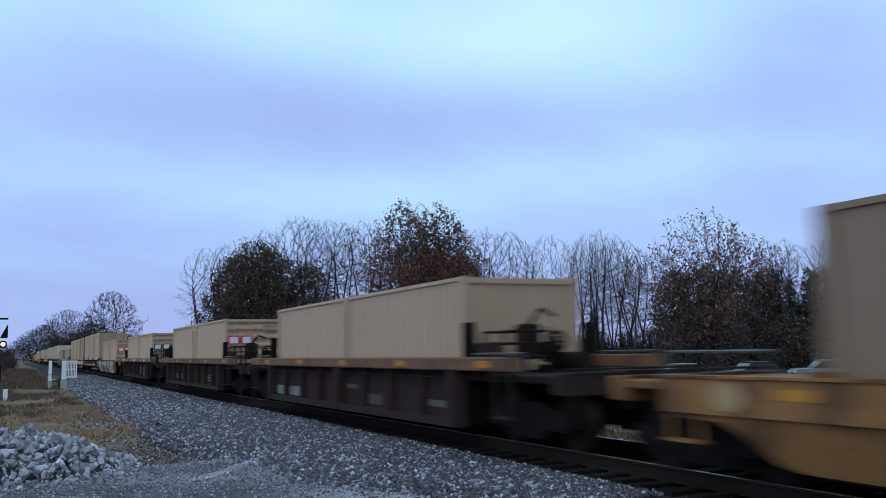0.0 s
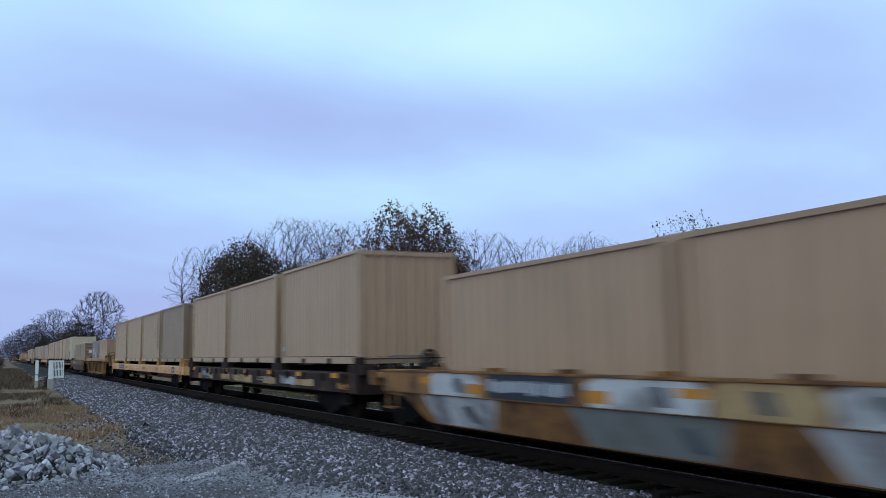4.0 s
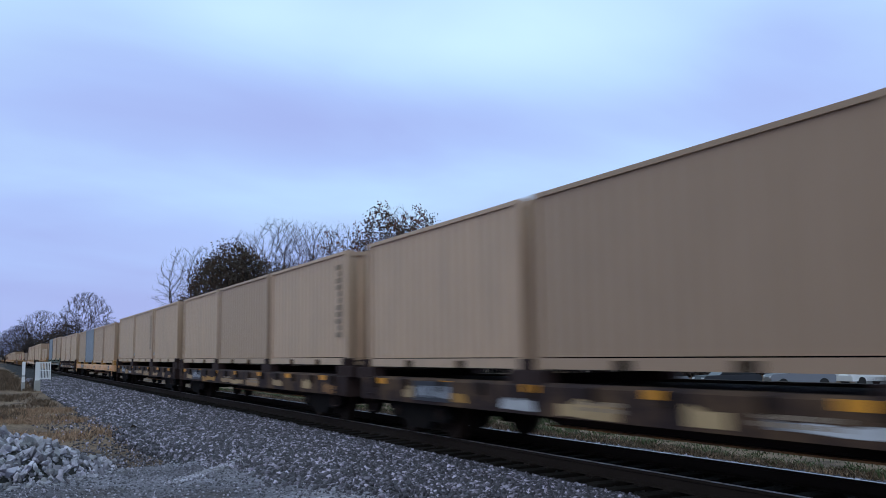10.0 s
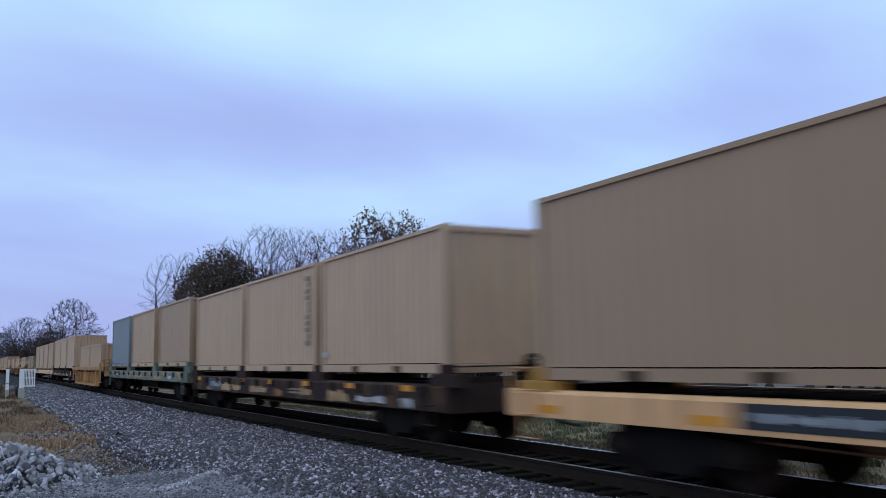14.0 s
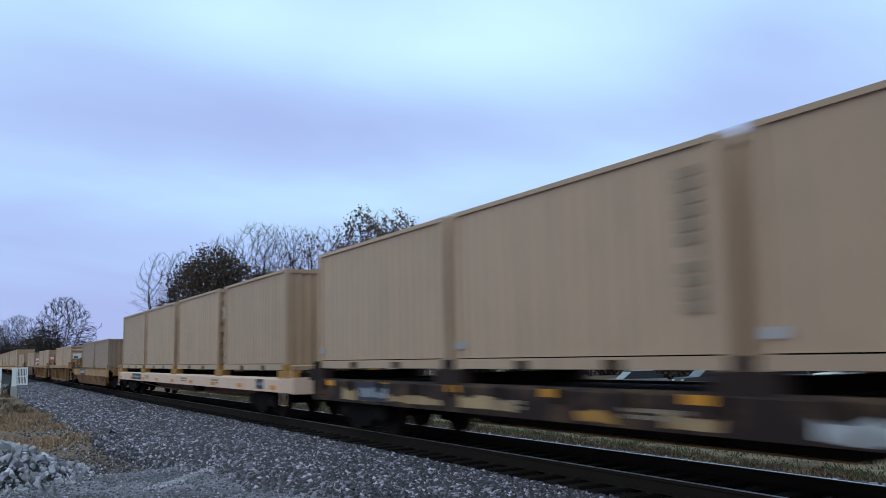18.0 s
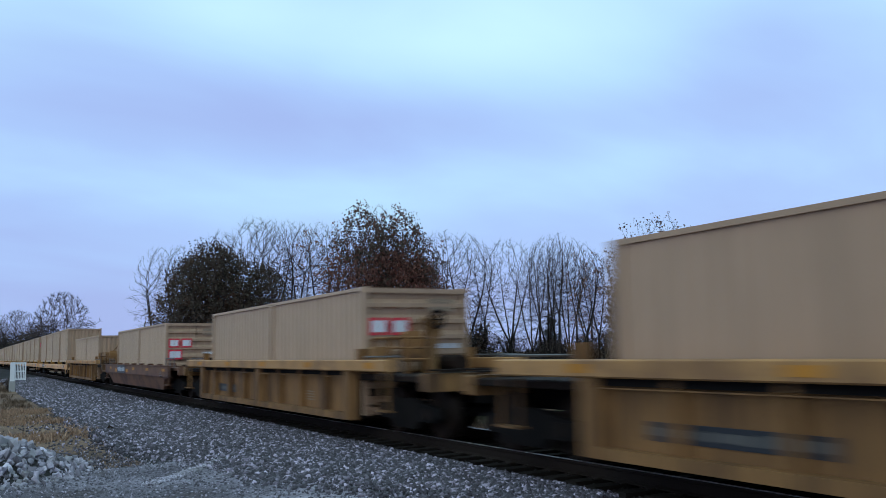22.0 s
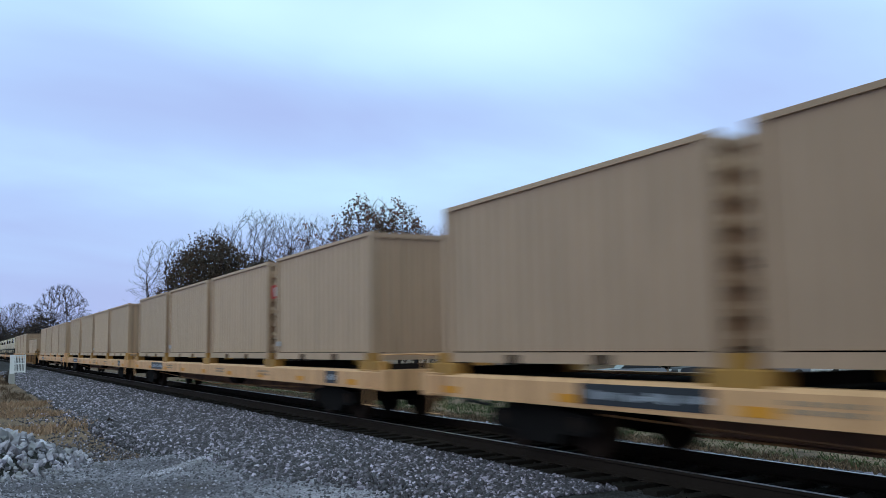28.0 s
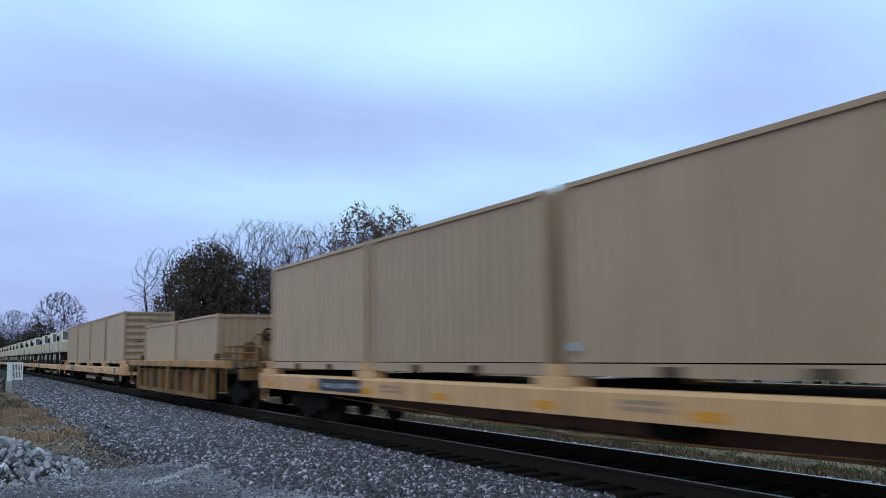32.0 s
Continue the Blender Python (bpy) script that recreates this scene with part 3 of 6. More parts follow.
def build_stones():
    rng = np.random.default_rng(11)
    x, y = scatter(rng, 56000, 2.6, 7.0, 8.5, 30, 1.25)
    edge = 3.0 + 0.9 * smooth(20, 15, y) + 0.9 * smooth(13, 10, y)
    ok = x > edge - 0.3 + 2.0 * rng.uniform(0, 1, len(x)) ** 1.5
    x, y = x[ok], y[ok]
    s = rng.uniform(0.028, 0.060, len(x)) * (1 + y / 90)
    stones("ballast_stones", np.stack([x, y, height(x, y) + 0.03 + s * 0.15], 1), s, M["stones"], "loose grey crushed ballast stones", 1)
    x, y = scatter(rng, 3200, 0.6, 3.6, 15.5, 34, 1.0)
    ok = rng.uniform(0, 1, len(x)) < smooth(0.6, 3.4, x)
    x, y = x[ok], y[ok]
    stones("strewn_stones", np.stack([x, y, height(x, y) + 0.012], 1), rng.uniform(0.025, 0.055, len(x)), M["stones"], "stray ballast stones lying on the soil", 8)
    x, y = scatter(rng, 24000, 2.9, 6.95, 30, 95, 1.3)
    s = rng.uniform(0.05, 0.10, len(x))
    stones("far_ballast_stones", np.stack([x, y, height(x, y) + 0.02], 1), s, M["stones"], "loose grey crushed ballast stones", 2)
    x, y = scatter(rng, 22000, -3, 5.4, 8.5, 21, 1.0)
    s = rng.uniform(0.012, 0.036, len(x))
    ok = rng.uniform(0, 1, len(x)) < 0.15 + 0.85 * smooth(20, 16, y)
    x, y, s = x[ok], y[ok], s[ok]
    stones("lot_pebbles", np.stack([x, y, height(x, y) + 0.038], 1), s, M["pebbles"], "small pale grey pebbles on the lot", 3)
    u = rng.uniform(0, 1, 900)
    x, y = 2.6 + 1.7 * u + rng.normal(0, 0.07, 900), 14.2 + 1.9 * u + rng.normal(0, 0.10, 900)
    stones("spilled_pebbles", np.stack([x, y, height(x, y) + 0.045], 1), rng.uniform(0.015, 0.035, 900), M["rubble"], "thin pale streak of spilled pebbles", 7)
    # crib stones: oil and the shade below the train, both in the colour
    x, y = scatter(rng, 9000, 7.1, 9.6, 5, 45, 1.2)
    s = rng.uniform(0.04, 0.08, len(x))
    stones("crib_stones", np.stack([x, y, height(x, y) + 0.01], 1), s, M["oily"], "oily ballast stones between the ties, darkened as shade under the train", 4)
    x, y = scatter(rng, 7000, 9.6, 11.3, 5, 45, 1.1)
    s = rng.uniform(0.04, 0.09, len(x))
    stones("shoulder_stones", np.stack([x, y, height(x, y) + 0.02], 1), s, M["stones"], "grey ballast stones on the far shoulder", 6)


build_stones()


def build_track():
    track = thing("railway_track", "railway track with worn bright rails on dark wooden ties", "railway track", kind="structure", at=(TRACK, 0, 0))
    rail = [(-0.075, -0.178), (0.075, -0.178), (0.075, -0.165), (0.012, -0.145), (0.012, -0.045), (0.036, -0.035), (0.036, -0.004), (0.028, 0.0),
            (-0.028, 0.0), (-0.036, -0.004), (-0.036, -0.035), (-0.012, -0.045), (-0.012, -0.145), (-0.075, -0.165)]
    for side in (-0.753, 0.753):
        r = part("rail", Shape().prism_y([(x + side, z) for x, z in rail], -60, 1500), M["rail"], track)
        part("railhead", Shape().box(side - 0.027, side + 0.027, -60, 1500, -0.001, 0.003), M["railhead"], r, "bright worn running surface")
    rng = random.Random(3)
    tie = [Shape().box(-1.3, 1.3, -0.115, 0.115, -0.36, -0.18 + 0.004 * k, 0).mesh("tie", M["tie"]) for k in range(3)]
    plates = [(-0.753, 0), (0.753, 0)]
    tp = Shape()
    for sx, _ in plates:
        tp.box(sx - 0.17, sx + 0.17, -0.09, 0.09, -0.182, -0.171)
    tp = tp.mesh("tie_plate", M["rail"])
    for i in range(270):
        o = part("tie", tie[i % 3], None, track, at=(rng.uniform(-0.06, 0.06), -4 + i * 0.52, rng.uniform(-0.006, 0.006)))
        o.rotation_euler[2] = rng.uniform(-0.02, 0.02)
    far = Shape()
    for i in range(600):
        y = -4 + (270 + i) * 0.52
        far.box(-1.3, 1.3, y - 0.115, y + 0.115, -0.36, -0.178)
    for i in range(100):
        y = -56 + i * 0.52
        far.box(-1.3, 1.3, y - 0.115, y + 0.115, -0.36, -0.178)
    tagged(part("far_ties", far, M["tie"], track), kind="stuff")
    all_plates = Shape()
    for i in range(160):
        y = -4 + i * 0.52
        for sx, _ in plates:
            all_plates.box(sx - 0.17, sx + 0.17, y - 0.09, y + 0.09, -0.184, -0.166)
    tagged(part("tie_plates", all_plates, M["rail"], track), kind="stuff")


build_track()

# ---- the train ----
SPEED, GAIN = 18.764, 0.03092
MOVING = []


def run(t):
    """Metres that the train has gone after t seconds; it gathers speed a little, and its pace wavers near the end."""
    slack = np.interp(t, (0, 24, 25, 27.5, 28, 29, 30, 31, 32), (0, 0, -0.15, 0.5, 0.6, 0.05, -0.42, -0.4, -0.45))
    return SPEED * t + GAIN * ((t - 16) ** 2 - 256) + float(slack)


def wave(n, pitch, depth, flat=0.3):
    """A corrugated outline: (along, out) points for n waves."""
    p = []
    for i in range(n):
        a = i * pitch
        p += [(a, 0), (a + pitch * flat, 0), (a + pitch * 0.5, depth), (a + pitch * (0.5 + flat), depth)]
    return p + [(n * pitch, 0)]


def corrugated(length, h0, h1, n, depth, place):
    """A corrugated sheet; place(along, out, z) gives the point."""
    s = Shape()
    pts = wave(n, length / n, depth)
    v = [place(a - length / 2, o, z) for a, o in pts for z in (h0, h1)]
    s.add(v, [(2 * i, 2 * i + 2, 2 * i + 3, 2 * i + 1) for i in range(len(pts) - 1)])
    return s


C_LEN, C_WID, C_HIGH = 6.058, 2.438, 2.591


def bars(origin, rows, w, h, gap, rng, along, face):
    """Unreadable writing: short bars in rows; face(a, z) -> point pair maker."""
    s = Shape()
    for r in range(rows):
        a = 0
        while a < w:
            k = rng.uniform(0.04, 0.12)
            if a + k > w:
                break
            face(s, origin[0] + along * a, origin[0] + along * (a + k), origin[1] - r * (h + gap), origin[1] - r * (h + gap) - h)
            a += k + 0.03
    return s


def freight_container(colour, near_end, marks, label, seed):
    """Twenty-foot container; its length lies along y, near_end faces -y."""
    rng = random.Random(seed)
    mat = M[colour]
    c = thing("freight_container", label, "container", "containers on the train")
    hl, hw = C_LEN / 2, C_WID / 2
    for sx in (-1, 1):
        side = corrugated(C_LEN - 0.30, 0.185, C_HIGH - 0.06, 20, 0.015, lambda a, o, z: (sx * (hw - 0.045 + o * 1.0), a, z))
        part("side_panel", side, mat, c)
        part("top_rail", Shape().box(sx * hw - (0.06 if sx > 0 else 0), sx * hw + (0 if sx > 0 else 0.06), -hl + 0.16, hl - 0.16, C_HIGH - 0.075, C_HIGH - 0.008), mat, c)
        x0, x1 = (hw - 0.05, hw - 0.004) if sx > 0 else (-hw + 0.004, -hw + 0.05)
        rail = Shape().prism_x([(-hl + 0.16, 0.014), (-1.20, 0.014), (-1.20, 0.135), (-0.85, 0.135), (-0.85, 0.014), (0.85, 0.014), (0.85, 0.135),
                                (1.20, 0.135), (1.20, 0.014), (hl - 0.16, 0.014), (hl - 0.16, 0.168), (-hl + 0.16, 0.168)], x0, x1)
        part("bottom_rail", rail, mat, c)
        for y0 in (-1.20, 0.85) if sx < 0 else ():
            xa, xb = -hw + 0.06, hw - 0.06
            part("forklift_pocket", Shape().box(xa, xb, y0 - 0.01, y0 + 0.36, 0.02, 0.15), M["black"], c, "dark open forklift pocket")
        for sy in (-1, 1):
            x0, x1 = (hw - 0.11, hw - 0.002) if sx > 0 else (-hw + 0.002, -hw + 0.11)
            y0, y1 = (hl - 0.15, hl - 0.004) if sy > 0 else (-hl + 0.004, -hl + 0.15)
            part("corner_post", Shape().box(x0, x1, y0, y1, 0.115, C_HIGH - 0.115), mat, c)
            for z0 in (0, C_HIGH - 0.118):
                k = Shape().box(x0 - (0.05 if sx > 0 else 0.002), x1 + (0.002 if sx > 0 else 0.05), y0 - (0.024 if sy > 0 else 0.004), y1 + (0.004 if sy > 0 else 0.024), z0, z0 + 0.118)
                part("corner_casting", k, mat, c)
    part("roof", corrugated(C_LEN - 0.2, -hw + 0.07, hw - 0.07, 26, 0.018, lambda a, o, z: (z, a, C_HIGH - 0.035 + o * 0.9)), mat, c)
    part("floor", Shape().box(-hw + 0.06, hw - 0.06, -hl + 0.06, hl - 0.06, 0.14, 0.17), M["black"], c)
    part("end_panel", corrugated(C_WID - 0.22, 0.16, C_HIGH - 0.1, 9, 0.045, lambda a, o, z: (a, hl - 0.07 + o, z)), mat, c)
    for sy in (-1, 1):
        e = sy * hl
        y0, y1 = (e - 0.1, e - 0.012) if sy > 0 else (e + 0.012, e + 0.1)
        part("end_header", Shape().box(-hw + 0.11, hw - 0.11, y0, y1, C_HIGH - 0.12, C_HIGH - 0.02), mat, c)
        part("end_sill", Shape().box(-hw + 0.11, hw - 0.11, y0, y1, 0.012, 0.16), mat, c)
    if near_end == "front":
        part("end_panel", corrugated(C_WID - 0.22, 0.16, C_HIGH - 0.1, 9, 0.05, lambda a, o, z: (a, -hl + 0.03 + o, z)), mat, c)
    else:
        for sx in (-1, 1):
            door = Shape()
            prof = [(-hl + 0.085, 0.17)]
            for k in range(7):
                z = 0.20 + k * 0.325
                prof += [(-hl + 0.095, z), (-hl + 0.02, z + 0.03), (-hl + 0.02, z + 0.11), (-hl + 0.095, z + 0.20)]
            prof.append((-hl + 0.085, C_HIGH - 0.12))
            x0, x1 = (0.012, hw - 0.115) if sx > 0 else (-hw + 0.115, -0.012)
            v = [(x, y, z) for y, z in prof for x in (x0, x1)]
            door.add(v, [(2 * i, 2 * i + 1, 2 * i + 3, 2 * i + 2) for i in range(len(prof) - 1)])
            leaf = part("door", door, mat, c)
            for xr in (0.28, 0.86):
                part("lock_rod", Shape().tube((sx * xr, -hl + 0.015, 0.1), (sx * xr, -hl + 0.015, C_HIGH - 0.08), 0.018, 0.018, 6), mat, leaf)
            part("door_handle", Shape().box(sx * 0.28 - 0.01, sx * 0.28 + (0.4 if sx > 0 else -0.4), -hl - 0.004, -hl + 0.02, 1.08, 1.12), M["darkrust"], leaf)
        tagged(part("marking", bars((0.24, 2.36), 2, 0.75, 0.10, 0.06, rng, 1, lambda s, a, b, z0, z1: s.box(a, b, -hl + 0.012, -hl + 0.022, z1, z0)), M["ink"], c, "faded dark writing"), kind="stuff")
        tagged(part("marking", bars((0.24, 1.42), 1, 0.75, 0.10, 0.10, rng, 1, lambda s, a, b, z0, z1: s.box(a, b, -hl + 0.012, -hl + 0.022, z1, z0)), M["plate"], c, "faded white writing"), kind="stuff")
    if "placard" in marks:
        for xp in (-1.09, -0.60) if "pair" in marks else (-0.95,):
            pl = part("placard", Shape().box(xp, xp + 0.43, -hl + 0.006, -hl + 0.022, 1.60, 1.96), M["navy"] if "dark" in marks else M["red"], c, "dark-edged white placard" if "dark" in marks else "red-edged white placard")
            part("placard_face", Shape().box(xp + 0.06, xp + 0.37, -hl, -hl + 0.007, 1.66, 1.90), M["plate"], pl)
        if "low" in marks:
            pl = part("placard", Shape().box(-1.10, -0.55, -hl + 0.006, -hl + 0.022, 1.13, 1.52), M["red"], c, "red-edged white placard")
            part("placard_face", Shape().box(-1.04, -0.61, -hl, -hl + 0.007, 1.20, 1.45), M["plate"], pl)
    if "blueplate" in marks:
        part("placard", Shape().box(-1.05, -0.45, -hl + 0.002, -hl + 0.02, 1.62, 1.98), M["plate"], c, "white placard with dark marks")
        part("placard_mark", Shape().box(-0.98, -0.70, -hl - 0.003, -hl + 0.002, 1.66, 1.78), M["navy"], c)
    x = -hw - 0.004
    if "column" in marks:
        col = Shape()
        for i in range(11):
            z = 2.3 - i * 0.155
            for k in range(rng.choice((1, 2, 2))):
                g = 0.27 if colour == "grey" else 0.17
                col.box(x - 0.001, x + 0.011, -2.62 + k * g, -2.62 + k * g + rng.uniform(0.55, 0.85) * g, z - 0.11, z)
        tagged(part("marking", col, M["navy"] if colour == "grey" else M["ink"], c, "column of faded dark writing"), kind="stuff")
    if "label" in marks:
        part("data_plate", Shape().box(x - 0.001, x + 0.012, hl - 0.36, hl - 0.14, 0.33, 0.45), M["figures"], c, "small white data plate")
    if "stain" in marks:
        st = Shape()
        for i in range(7):
            y, z = rng.uniform(1.6, 2.7), rng.uniform(0.25, 0.9)
            st.box(x - 0.0004 * i, x + 0.012, y, y + rng.uniform(0.1, 0.35), z, z + rng.uniform(0.1, 0.4))
        part("rust_stain", st, M["brownyellow"], c, "brown rust stains")
    if "patch" in marks:
        st = Shape()
        for i in range(5):
            y, z = rng.uniform(-2.0, 2.2), rng.uniform(0.9, 1.7)
            st.box(x - 0.0004 * i, x + 0.012, y, y + rng.uniform(0.35, 0.8), z, z + rng.uniform(0.3, 0.6))
        part("paint_patch", st, M["graff_a"], c, "whitish patches of paint")
    return c


def bogie(car, y):
    """A two-axle bogie under a car, centred at y."""
    b = part("bogie", Shape().box(-0.9, 0.9, y - 0.2, y + 0.2, 0.38, 0.62, 0.04), M["black"], car)
    for sx in (-1, 1):
        p = [(y - 1.25, 0.38), (y - 1.1, 0.30), (y - 0.55, 0.30), (y - 0.42, 0.16), (y + 0.42, 0.16), (y + 0.55, 0.30), (y + 1.1, 0.30), (y + 1.25, 0.38), (y + 1.2, 0.56), (y + 0.6, 0.62), (y + 0.3, 0.70),
             (y - 0.3, 0.70), (y - 0.6, 0.62), (y - 1.2, 0.56)]
        part("side_frame", Shape().prism_x(p, sx * 1.02 - 0.07, sx * 1.02 + 0.07), M["black"], b)
        for sy in (-0.88, 0.88):
            w = Shape().tube((sx * 0.69, y + sy, 0.445), (sx * 0.82, y + sy, 0.445), 0.445, 0.435, 24)
            w.tube((sx * 0.66, y + sy, 0.445), (sx * 0.69, y + sy, 0.445), 0.475, 0.475, 24)
            w.tube((sx * 0.8, y + sy, 0.445), (sx * 1.12, y + sy, 0.445), 0.12, 0.1, 10)
            part("wheel", w, M["darkrust"], b)
    for sy in (-0.88, 0.88):
        part("axle", Shape().tube((-0.7, y + sy, 0.445), (0.7, y + sy, 0.445), 0.085, 0.085, 8), M["black"], b)


def coupler(car, y, s):
    k = Shape().box(-0.09, 0.09, min(y, y + s * 0.75), max(y, y + s * 0.75), 0.74, 0.92, 0.02)
    k.box(-0.16, 0.16, min(y + s * 0.6, y + s * 0.98), max(y + s * 0.6, y + s * 0.98), 0.68, 0.98, 0.05)
    part("coupler", k, M["black"], car)
    part("brake_hose", Shape().tube((0.35, y, 0.7), (0.3, y + s * 0.5, 0.42), 0.03, 0.03, 6).tube((0.3, y + s * 0.5, 0.42), (0.1, y + s * 0.95, 0.5), 0.03, 0.03, 6), M["rubber"], car)


def rung_ladder(car, x, y, z0, z1, mat):
    s = Shape()
    for yy in (y - 0.2, y + 0.2):
        s.tube((x, yy, z0), (x, yy, z1), 0.014, 0.014, 5)
    n = max(2, round((z1 - z0) / 0.3))
    for i in range(n + 1):
        z = z0 + (z1 - z0) * i / n
        s.tube((x, y - 0.2, z), (x, y + 0.2, z), 0.012, 0.012, 5)
    part("ladder", s, mat, car)


def brake_stand(car, x, y, top, mat):
    part("brake_post", Shape().box(x - 0.05, x + 0.05, y - 0.05, y + 0.05, 1.05, top).box(x - 0.16, x + 0.16, y - 0.03, y + 0.13, top - 0.45, top - 0.1), mat, car)
    part("brake_bracket", Shape().prism_x([(y - 0.3, 1.1), (y + 0.3, 1.1), (y + 0.12, top - 0.5), (y - 0.1, top - 0.5)], x - 0.22, x - 0.14), mat, car)
    w = Shape().ring((x, y - 0.16, top - 0.1), (0, 1, 0), 0.17, 0.034)
    for k in range(4):
        a = k * math.pi / 4
        w.tube((x - 0.17 * math.cos(a), y - 0.16, top - 0.1 - 0.17 * math.sin(a)), (x + 0.17 * math.cos(a), y - 0.16, top - 0.1 + 0.17 * math.sin(a)), 0.012, 0.012, 5)
    part("brake_wheel", w, M["darkrust"], car, "rusty hand brake wheel")


def tucked(shape, sx):
    """Leans a smooth car's lower side inwards towards its foot."""
    shape.v = [(x - sx * max(0.0, 0.78 - z) * 0.3, y, z) for x, y, z in shape.v]
    return shape


def well_car(style, colour, seed, marks, label):
    """A well car for two containers end to end; style ribbed or smooth."""
    rng = random.Random(seed)
    mat = M[colour]
    car = thing("well_car", label, "railway wagon", "wagons of the train")
    HALF = 6.25
    for sx in (-1, 1):
        def bx(shape, xa, xb, *rest):
            return shape.box(min(sx * xa, sx * xb), max(sx * xa, sx * xb), *rest)
        if style == "ribbed":
            part("side_panel", bx(Shape(), 1.25, 1.275, -HALF, HALF, 0.24, 1.2), mat, car)
            part("top_chord", bx(Shape(), 1.26, 1.52, -8.15, 8.15, 1.18, 1.405, 0.02), M["rustchord"] if colour == "brown" else M["chord"], car)
            part("bottom_chord", bx(Shape(), 1.26, 1.46, -HALF, HALF, 0.20, 0.34), mat, car)
            # added black strip that stands in for the shadow line below the chord
            part("chord_stiffener", bx(Shape(), 1.275, 1.40, -HALF, HALF, 1.085, 1.18), M["black"], car)
            part("grab_rail", bx(Shape(), 1.43, 1.445, -HALF + 0.2, HALF - 0.2, 1.05, 1.065), mat, car)
            for k in range(9):
                y = -HALF + k * HALF / 4
                wide = k in (0, 4, 8)
                w = 0.14 if wide else 0.055
                y = min(max(y, -HALF + w), HALF - w)
                p = [(sx * 1.27, y - w * 1.5), (sx * (1.49 if wide else 1.42), y - w), (sx * (1.49 if wide else 1.42), y + w), (sx * 1.27, y + w * 1.5)]
                s = Shape()
                v = [(x, yy, z) for z in (0.21, 1.19) for x, yy in p]
                s.add(v, [(0, 1, 5, 4), (1, 2, 6, 5), (2, 3, 7, 6), (3, 2, 1, 0), (4, 5, 6, 7), (3, 0, 4, 7)])
                part("side_post", s, M["chord"] if colour == "golden" else mat, car)
            outer, top = 1.52, 1.29
        else:
            up = [(-8.2, 0.78), (8.2, 0.78), (8.2, 1.19), (-8.2, 1.19)]
            part("top_band", Shape().prism_x(up, sx * 1.42, sx * 1.52), M["golden"] if "clean" in marks else mat, car)
            low = [(-8.2, 0.78), (-8.15, 0.72), (-7.35, 0.70), (-6.95, 0.52), (-6.6, 0.30), (-6.3, 0.25), (6.3, 0.25), (6.6, 0.30), (6.95, 0.52), (7.35, 0.70), (8.15, 0.72), (8.2, 0.78)]
            part("side_panel", tucked(Shape().prism_x(low, sx * 1.34, sx * 1.48), sx), mat, car)
            part("top_lip", bx(Shape(), 1.30, 1.545, -8.2, 8.2, 1.17, 1.20), mat, car)
            for k in range(7):
                y = -6 + k * 2
                part("deck_lug", bx(Shape(), 1.30, 1.50, y - 0.12, y + 0.12, 1.2, 1.26), mat, car)
            slot = part("side_opening", bx(Shape(), 1.47, 1.49, -7.08, -6.62, 0.74, 1.0), M["black"], car, "dark slotted opening")
            for k in range(3):
                part("louvre", bx(Shape(), 1.49, 1.525, -7.08, -6.62, 0.80 + k * 0.07, 0.815 + k * 0.07), M["galvanised"], slot)
            outer, top = 1.52, 1.02
        xo = sx * outer
        # yellow squares, number panels and plates on the side
        for k in range(5):
            y = -7.6 + k * 3.4
            a = Shape().box(min(xo, xo + sx * 0.006), max(xo, xo + sx * 0.006), y, y + 0.45, top - 0.05, top + 0.06)
            part("reflector", a, M["dullyellow"], car, "dull yellow reflective strip")
        if "plate" in marks:
            x2, ya, yb, za, zb = (outer, 1.72, 4.02, 0.80, 1.168) if style == "smooth" else (1.276, 2.7, 5.2, 0.47, 0.69)
            part("number_panel", bx(Shape(), x2, x2 + 0.008, ya, yb, za, zb), M["navy"], car, "dark panel with worn pale figures")
            b = Shape()
            n = int((yb - ya) / 0.165)
            for k in range(n):
                y = ya + 0.09 + k * 0.165
                bx(b, x2 + 0.008, x2 + 0.013, y, y + rng.uniform(0.09, 0.155), za + (zb - za) * rng.uniform(0.2, 0.34), za + (zb - za) * rng.uniform(0.66, 0.8))
            tagged(part("number_marking", b, M["figures"] if style == "smooth" else M["dull"], car, "worn pale writing"), kind="stuff")
            if style == "smooth":
                for y in (4.2, 0.9):
                    part("paint_patch", bx(Shape(), outer, outer + 0.004, y, y + 0.5, 0.84, 1.0), M["dullyellow"], car, "worn orange-yellow patch")
        if "data" in marks and style == "ribbed":
            b = Shape()
            for k in range(4):
                b.box(min(sx * 1.276, sx * 1.284), max(sx * 1.276, sx * 1.284), -3.7, -3.35 + rng.uniform(-0.08, 0.08), 0.5 + k * 0.06, 0.525 + k * 0.06)
            part("data_panel", b, M["ink"], car, "small dark lines of writing")
        if "red" in marks:
            for y0, w, rows in ((-0.9, 1.1, 2), (-2.9, 0.9, 3), (1.4, 0.8, 1)):
                b = Shape()
                for r in range(rows):
                    for k in range(int(w / 0.2)):
                        bx(b, 1.276, 1.281, y0 + k * 0.2, y0 + k * 0.2 + rng.uniform(0.1, 0.17), 0.86 - r * 0.13, 0.94 - r * 0.13)
                tagged(part("marking", b, M["faded_red"], car, "faded red writing"), kind="stuff")
